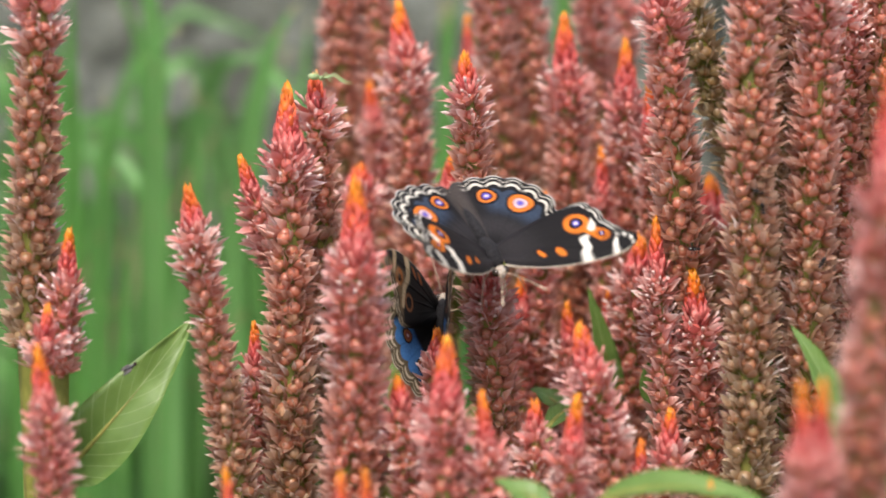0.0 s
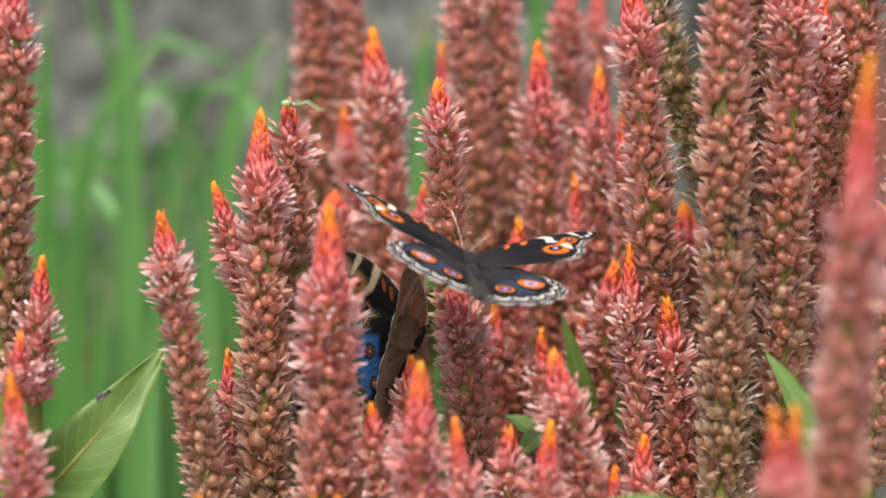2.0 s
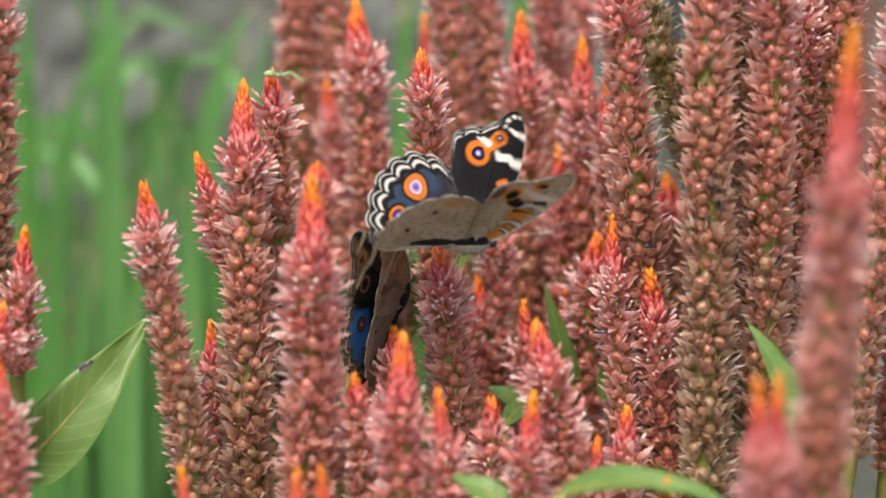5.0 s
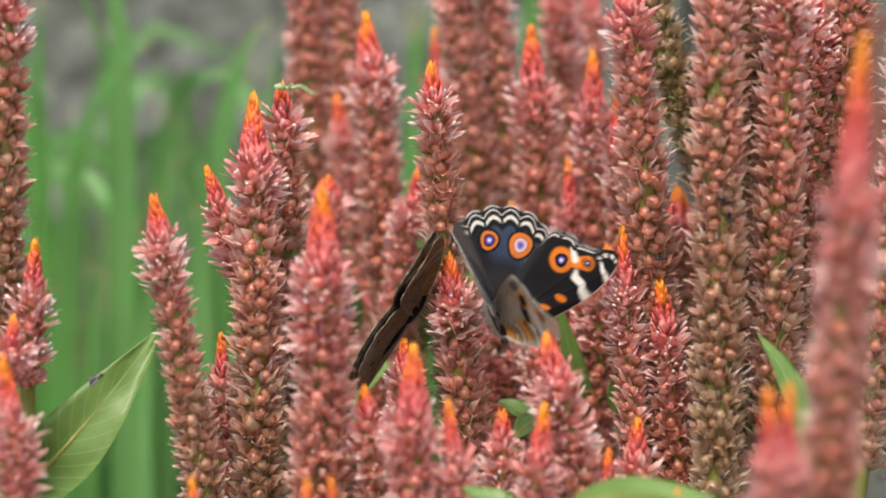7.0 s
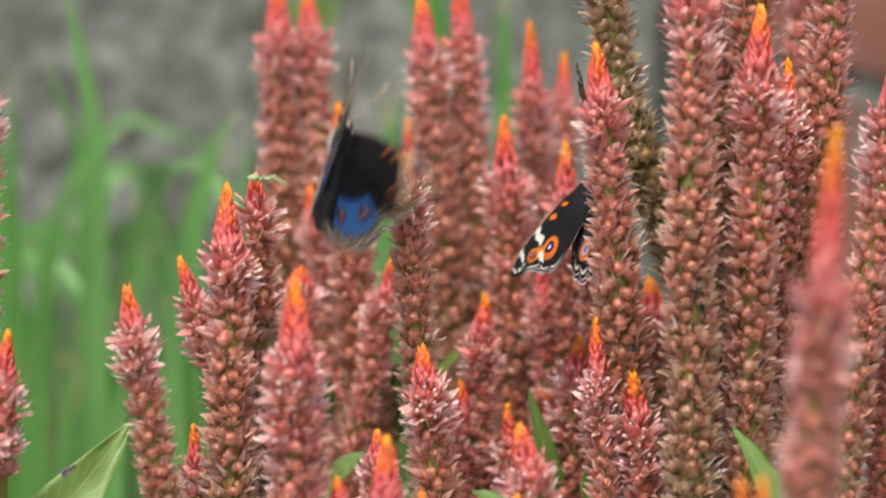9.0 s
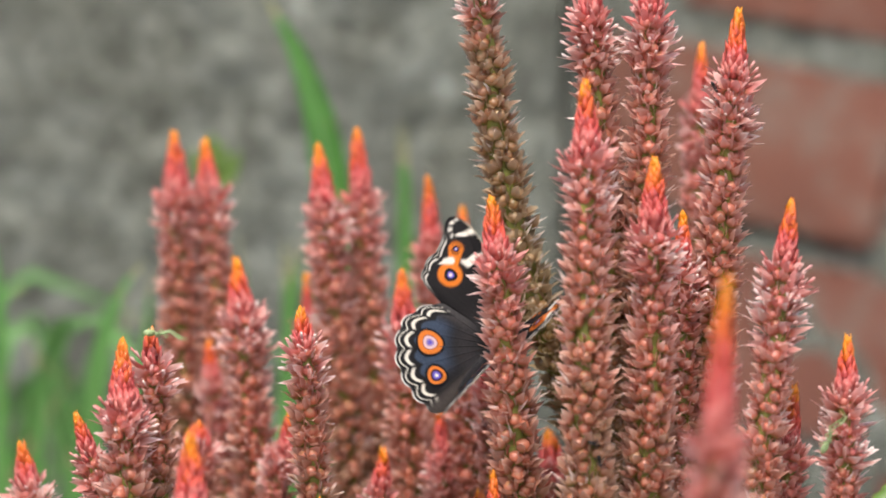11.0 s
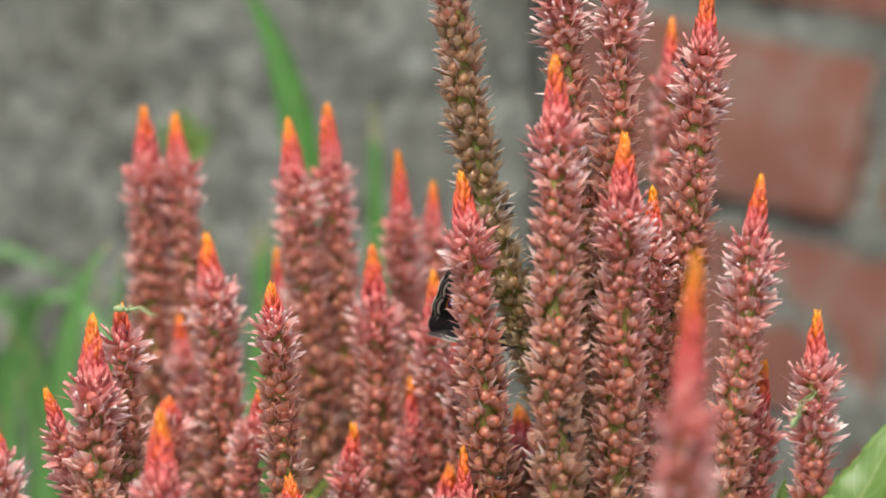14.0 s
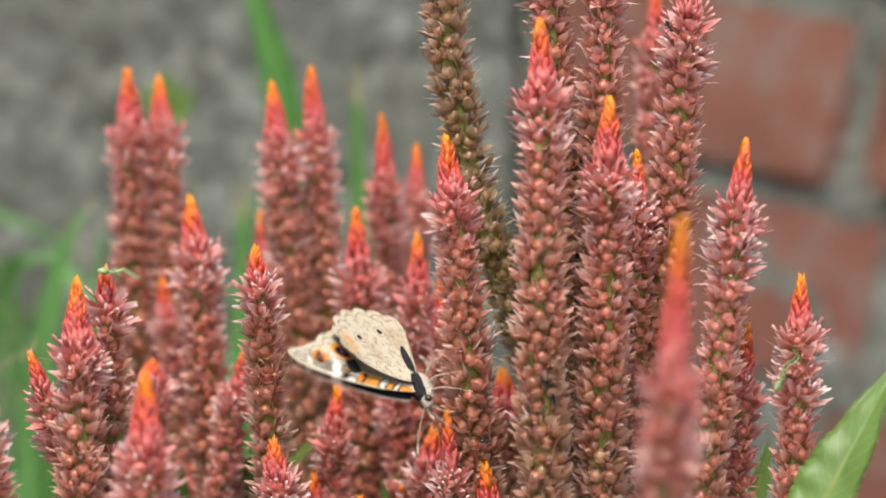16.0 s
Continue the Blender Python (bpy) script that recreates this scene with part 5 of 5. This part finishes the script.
# ---- what moves ----
def motions():
    eyed_rows = [
        (0.000, 0.0074, 0.6840, 0.6064, -34.1, 15.4, -160.8),
        (0.500, 0.0098, 0.6840, 0.6063, -28.6, -1.5, -93.9),
        (1.000, 0.0125, 0.6840, 0.6056, -30.7, 32.9, -83.0),
        (1.500, 0.0082, 0.6840, 0.6083, 12.7, 55.3, -16.5),
        (2.000, 0.0079, 0.6840, 0.6100, 10.2, 38.0, 12.5),
        (2.300, 0.0079, 0.6840, 0.6100, 10.2, 38.0, 12.5),
        (2.500, 0.0080, 0.6840, 0.6066, -2.0, 12.2, 6.3),
        (2.700, 0.0087, 0.6840, 0.6097, 13.7, 29.1, 10.5),
        (3.000, 0.0087, 0.6840, 0.6097, 13.7, 29.1, 10.5),
        (3.500, 0.0081, 0.6840, 0.6095, 13.2, 29.4, 9.7),
        (4.000, 0.0082, 0.6840, 0.6093, 13.2, 29.4, 8.6),
        (4.200, 0.0082, 0.6840, 0.6093, 13.2, 29.4, 8.6),
        (4.800, 0.0108, 0.6840, 0.6089, 1.5, 13.0, -50.8),
        (5.500, 0.0132, 0.6840, 0.6038, -19.4, 15.2, -113.4),
        (6.000, 0.0154, 0.6840, 0.5927, -46.4, 20.3, -161.1),
        (6.300, 0.0198, 0.6840, 0.5889, -57.2, 18.2, -169.7),
        (6.500, 0.0131, 0.6840, 0.5926, -79.5, 13.7, -162.5),
        (7.000, 0.0154, 0.6840, 0.5952, -68.1, 14.2, -123.6),
        (7.250, 0.0290, 0.7000, 0.6037, -20.7, 8.1, -177.1),
        (7.500, 0.0386, 0.7100, 0.6210, -9.6, 14.9, 179.9),
        (7.750, 0.0429, 0.7220, 0.6273, 48.5, 42.2, -100.4),
        (7.867, 0.0451, 0.7220, 0.6310, 66.8, 13.0, -57.9),
        (8.000, 0.0480, 0.7220, 0.6373, 62.2, -27.4, -30.3),
        (8.500, 0.0479, 0.7220, 0.6381, 66.9, -53.1, -16.7),
        (9.000, 0.0452, 0.7220, 0.6373, 48.1, -56.8, -31.4),
        (9.500, 0.0449, 0.7220, 0.6375, 52.4, -58.4, -27.0),
        (10.000, 0.0446, 0.7220, 0.6381, 47.3, -59.4, -28.5),
        (10.200, 0.0446, 0.7220, 0.6381, 47.3, -59.4, -28.5),
        (10.700, 0.0465, 0.7220, 0.6336, 51.0, -12.3, -39.6),
        (11.200, 0.0454, 0.7220, 0.6347, 37.0, 36.1, -57.4),
        (11.733, 0.0462, 0.7283, 0.6315, -76.5, 74.2, 164.4),
        (12.017, 0.0466, 0.7401, 0.6307, -74.8, 78.2, -152.0),
        (12.300, 0.0481, 0.7520, 0.6299, -56.8, 80.3, -92.3),
        (12.500, 0.0454, 0.7520, 0.6278, -56.8, 80.3, -92.3),
        (13.000, 0.0461, 0.7520, 0.6316, -49.5, 82.4, -79.4),
        (13.500, 0.0495, 0.7520, 0.6305, -49.5, 82.4, -79.4),
        (14.000, 0.0473, 0.7520, 0.6290, -49.5, 82.4, -79.4),
        (14.300, 0.0475, 0.7520, 0.6295, -49.5, 82.4, -79.4),
        (14.500, 0.0509, 0.7520, 0.6318, -49.5, 82.4, -79.4),
        (14.566, 0.0490, 0.7369, 0.6285, -98.4, 62.3, 173.0),
        (14.633, 0.0471, 0.7217, 0.6253, -75.5, 43.1, 131.4),
        (14.750, 0.0426, 0.7100, 0.6183, -23.1, 57.9, 177.0),
        (14.867, 0.0400, 0.7053, 0.6151, 34.6, 49.5, -153.5),
        (15.000, 0.0399, 0.7000, 0.6148, 87.8, 65.8, -154.3),
        (15.125, 0.0374, 0.7000, 0.6148, 89.8, 61.3, -112.6),
        (15.250, 0.0350, 0.7000, 0.6148, 85.6, 57.3, -76.3),
        (15.500, 0.0374, 0.7000, 0.6177, 48.2, 86.4, -142.8),
        (15.750, 0.0369, 0.6950, 0.6173, -76.0, 77.3, 105.8),
        (16.000, 0.0365, 0.6950, 0.6171, -72.7, 58.4, 126.5),
    ]
    eyed_beats = [
        (0.000, -8, 31, -6, 5, 50), (0.500, 41, -11, -14, 42, 5), (1.000, -3, 18, -21, 8, 35), (1.500, -19, 41, -5, -14, 50),
        (2.000, -16, 32, -5, -9, 44), (2.300, 12, 40, 0, 12, 45), (2.500, 93, 73, 3, 97, 79), (2.700, 35, 45, -4, 35, 50),
        (3.000, -18, 6, -10, -19, 18), (3.500, -17, 6, -10, -19, 18), (4.000, -15, 8, -10, -19, 16), (4.200, 0, 15, -6, 0, 22),
        (4.800, 50, 50, 0, 50, 50), (5.500, 60, 60, 0, 60, 60), (6.000, 60, 75, 0, 60, 75), (6.300, 30, 85, 0, 30, 85),
        (6.500, -18, 40, -17, -16, 58), (7.000, 25, 41, -25, 30, 62), (7.250, 45, 75, 0, 45, 75), (7.467, 48, 50, 0, 48, 50),
        (7.500, 60, 62, 0, 60, 62), (7.533, 72, 74, 0, 72, 74), (7.750, 30, 70, 0, 30, 70), (7.867, 34, 79, -5, 22, 82),
        (8.000, 23, 89, -21, 26, 88), (8.500, 8, 41, -27, 13, 41), (9.000, -4, 41, -26, 11, 41), (9.500, 6, 41, -22, 10, 41),
        (10.000, 2, 39, -26, 13, 39), (10.200, 2, 39, -26, 13, 39), (10.700, 32, 54, -3, 28, 40), (11.200, 40, 45, 0, 40, 45),
        (11.733, 27, 31, -9, 27, 23), (12.300, 15, 45, 0, 8, 60), (12.500, 15, 45, 0, 8, 60), (13.000, 18, 70, 0, 8, 75),
        (13.500, 18, 70, 0, 8, 75), (14.000, 18, 75, 0, 8, 75), (14.300, 18, 75, 0, 8, 75), (14.500, 20, 80, 0, 10, 80),
        (14.633, 39, 39, -8, 39, 32), (14.750, 60, 60, 0, 60, 60), (14.867, 64, 72, -7, 65, 28), (15.000, 71, 41, -17, 72, 37),
        (15.250, 30, 35, 0, 30, 35), (15.467, 22, 38, 14, 21, 38), (15.500, 28, 44, 14, 27, 44), (15.533, 34, 50, 14, 33, 50),
        (15.750, 68, 66, 0, 68, 66), (16.000, 79, 95, -39, 89, 96),
    ]
    flight(EYED, EYED_WINGS, eyed_rows, eyed_beats)
    blue_rows = [
        (0.000, -0.0029, 0.7150, 0.5857, 47.2, 6.5, 0.6),
        (0.500, -0.0034, 0.7150, 0.5868, 44.0, 11.9, 7.8),
        (1.000, -0.0032, 0.7150, 0.5877, 40.9, 11.1, -7.4),
        (1.500, -0.0027, 0.7150, 0.5876, 48.6, 36.4, -7.2),
        (2.000, -0.0032, 0.7150, 0.5867, 52.7, 25.0, -6.6),
        (2.500, -0.0023, 0.7150, 0.5893, 71.1, 25.4, -0.4),
        (3.000, -0.0040, 0.7150, 0.5902, 60.4, 25.3, 5.9),
        (3.500, -0.0022, 0.7150, 0.5894, 63.3, 28.1, 2.8),
        (4.000, -0.0035, 0.7150, 0.5898, 66.9, 22.6, 2.0),
        (4.200, -0.0045, 0.7150, 0.5898, 66.9, 22.6, 2.0),
        (5.200, -0.0024, 0.7150, 0.5898, 66.9, 22.6, 2.0),
        (6.300, -0.0038, 0.7150, 0.5873, 36.7, 24.0, -18.8),
        (6.500, -0.0038, 0.7150, 0.5873, 36.7, 24.0, -18.8),
        (7.000, -0.0020, 0.7150, 0.5903, 63.1, 29.5, -21.1),
        (7.250, -0.0126, 0.7100, 0.6030, 101.6, 16.7, 27.9),
        (7.333, -0.0016, 0.7100, 0.6163, 54.9, 37.8, -41.1),
        (7.400, 0.0072, 0.7100, 0.6269, 20.9, 15.8, -93.3),
        (7.467, 0.0230, 0.7167, 0.6117, 73.0, -3.7, -31.4),
        (7.500, 0.0352, 0.7200, 0.6042, 87.1, -28.7, -9.2),
        (7.700, 0.0131, 0.7000, 0.6139, 85.0, 0.0, -0.5),
        (8.000, -0.0124, 0.7150, 0.5945, 112.4, -5.3, -5.0),
        (8.250, -0.0095, 0.7150, 0.6102, 85.0, 5.9, -1.1),
        (8.500, -0.0165, 0.7150, 0.6255, 104.1, -13.6, -15.5),
        (8.750, -0.0194, 0.7150, 0.6332, 82.9, -2.2, 37.0),
        (9.000, -0.0116, 0.7000, 0.6487, 60.6, 32.8, 21.7),
        (9.250, -0.0140, 0.7000, 0.6847, 85.5, 5.4, -14.1),
        (9.367, -0.0110, 0.7000, 0.6842, 122.3, 30.4, 8.8),
        (9.500, -0.0075, 0.7000, 0.6835, 179.8, 31.3, 52.8),
        (9.750, 0.0290, 0.7100, 0.6988, 116.1, 37.9, 18.0),
        (9.867, 0.0761, 0.7193, 0.6932, 90.8, 33.2, -35.4),
        (10.000, 0.1360, 0.7300, 0.6868, 79.5, 11.7, -84.1),
        (10.100, 0.1382, 0.7400, 0.6841, 93.0, 29.7, -35.1),
        (10.200, 0.1405, 0.7500, 0.6813, 118.5, 30.3, 21.9),
        (10.700, 0.0936, 0.8000, 0.7083, 104.3, -11.2, 19.8),
        (11.200, 0.0528, 0.8500, 0.7352, 83.9, -51.7, 31.6),
        (12.000, -0.0285, 0.7400, 0.6477, 87.8, -5.9, 10.1),
        (12.300, -0.0211, 0.7200, 0.6601, 106.6, -1.9, 15.6),
        (12.500, -0.0114, 0.7000, 0.6315, 102.9, 17.4, -12.3),
        (12.750, -0.0027, 0.7150, 0.6424, 89.3, 6.1, 3.3),
        (13.000, -0.0003, 0.7100, 0.6531, 122.8, 5.0, 54.2),
        (13.250, 0.0096, 0.7200, 0.6668, 84.3, 17.6, -16.9),
        (13.367, 0.0383, 0.7853, 0.6687, 46.1, 28.0, -92.8),
        (13.500, 0.0710, 0.8600, 0.6708, 25.0, -7.7, -166.8),
        (13.600, 0.0929, 0.8600, 0.6636, 37.2, 37.2, -107.9),
        (13.667, 0.1075, 0.8600, 0.6587, 78.3, 45.0, -44.4),
        (13.750, 0.1257, 0.8600, 0.6527, 107.9, 14.9, 16.6),
        (14.000, 0.1799, 0.8200, 0.6446, 107.8, 14.9, 16.4),
        (14.250, 0.1547, 0.7400, 0.6503, 91.1, 12.5, 8.5),
        (14.500, 0.1348, 0.7200, 0.6483, 120.0, -25.7, 7.3),
        (14.750, 0.1626, 0.8000, 0.6424, 91.1, 12.4, 8.4),
        (15.000, 0.1763, 0.8400, 0.6496, 74.1, -37.6, 31.8),
        (15.250, 0.1072, 0.8600, 0.6628, 73.9, -37.5, 31.8),
        (15.367, 0.0748, 0.8600, 0.6707, 34.2, -31.2, 105.7),
        (15.500, 0.0379, 0.8600, 0.6797, 26.0, 5.5, 166.1),
        (15.633, 0.0079, 0.8280, 0.6653, 29.6, -34.8, 113.4),
        (15.750, -0.0184, 0.8000, 0.6526, 74.5, -48.3, 37.6),
        (15.875, -0.0392, 0.7575, 0.6336, 58.6, -6.5, -22.6),
        (16.000, -0.0600, 0.7150, 0.6146, 15.0, 0.0, -88.0),
    ]
    blue_beats = [
        (0.000, 52, 92, -32, 64, 92), (0.500, 52, 102, -37, 61, 102), (1.000, 69, 113, -38, 75, 113), (1.500, 45, 110, -32, 46, 110),
        (2.000, 51, 109, -26, 47, 109), (2.500, 45, 112, -20, 45, 112), (3.000, 54, 120, -29, 55, 120), (3.500, 50, 116, -29, 54, 116),
        (4.000, 55, 113, -23, 58, 113), (4.200, 55, 113, -23, 58, 113), (5.200, 55, 113, -23, 58, 113), (6.300, 89, 93, -27, 89, 93),
        (6.500, 89, 93, -27, 89, 93), (7.000, 93, 92, -3, 93, 90), (7.250, 80, 80, 0, 80, 80), (7.333, 69, 69, 0, 69, 69),
        (7.400, 60, 60, 0, 60, 60), (7.467, 32, 46, 0, 32, 46), (7.500, 72, 86, 0, 72, 86), (7.533, 112, 126, 0, 112, 126),
        (7.667, -35, -35, 0, -35, -35), (7.700, 10, 10, 0, 10, 10), (7.733, 55, 55, 0, 55, 55), (7.967, -16, -13, -2, -3, 5),
        (8.000, 39, 42, -2, 52, 60), (8.033, 94, 97, -2, 107, 115), (8.250, -8, -8, 0, -8, -8), (8.467, 41, 81, -5, 64, 70),
        (8.500, 55, 95, -5, 78, 84), (8.533, 69, 109, -5, 92, 98), (8.750, 70, 75, 0, 70, 75), (8.967, 44, -36, -15, 43, -34),
        (9.000, 63, -17, -15, 63, -14), (9.033, 83, 3, -15, 82, 6), (9.250, 20, 20, 0, 20, 20), (9.367, 44, 49, -4, 39, 49),
        (9.467, 42, 52, -8, 30, 52), (9.500, 72, 82, -8, 60, 82), (9.533, 102, 112, -8, 90, 112), (9.750, 30, 30, 0, 30, 30),
        (9.867, 50, 51, 0, 50, 51), (9.967, 32, 36, 0, 32, 36), (10.000, 72, 76, 0, 72, 76), (10.033, 112, 116, 0, 112, 116),
        (10.100, 46, 48, 0, 46, 48), (10.200, 20, 20, 0, 20, 20), (10.700, 20, 20, 0, 20, 20), (11.200, 20, 20, 0, 20, 20),
        (12.000, 40, 40, 0, 40, 40), (12.300, 39, 77, -2, 32, 77), (12.500, 38, 94, -12, 58, 62), (12.750, 30, 30, 0, 30, 30),
        (12.967, -32, 2, -32, -38, -16), (13.000, -3, 32, -32, -9, 14), (13.033, 27, 62, -32, 21, 44), (13.250, 40, 30, 0, 40, 30),
        (13.367, 24, 18, 0, 24, 18), (13.467, -35, -35, 0, -35, -35), (13.500, 5, 5, 0, 5, 5), (13.533, 45, 45, 0, 45, 45),
        (13.600, 31, 35, 0, 31, 35), (13.667, 48, 55, 0, 48, 55), (13.750, 70, 80, 0, 70, 80), (14.000, 30, 30, 0, 30, 30),
        (14.250, -8, -8, 0, -8, -8), (14.467, 4, 4, -4, 13, 4), (14.500, 34, 34, -4, 43, 34), (14.533, 64, 64, -4, 73, 64),
        (14.750, 20, 20, 0, 20, 20), (15.000, 50, 50, 0, 50, 50), (15.250, 50, 50, 0, 50, 50), (15.367, 29, 31, 0, 29, 31),
        (15.467, -34, -30, 0, -34, -30), (15.500, 6, 10, 0, 6, 10), (15.533, 46, 50, 0, 46, 50), (15.633, 24, 26, 0, 24, 26),
        (15.750, 40, 40, 0, 40, 40), (16.000, 60, 64, -40, 60, 64),
    ]
    flight(BLUE, BLUE_WINGS, blue_rows, blue_beats)


motions()
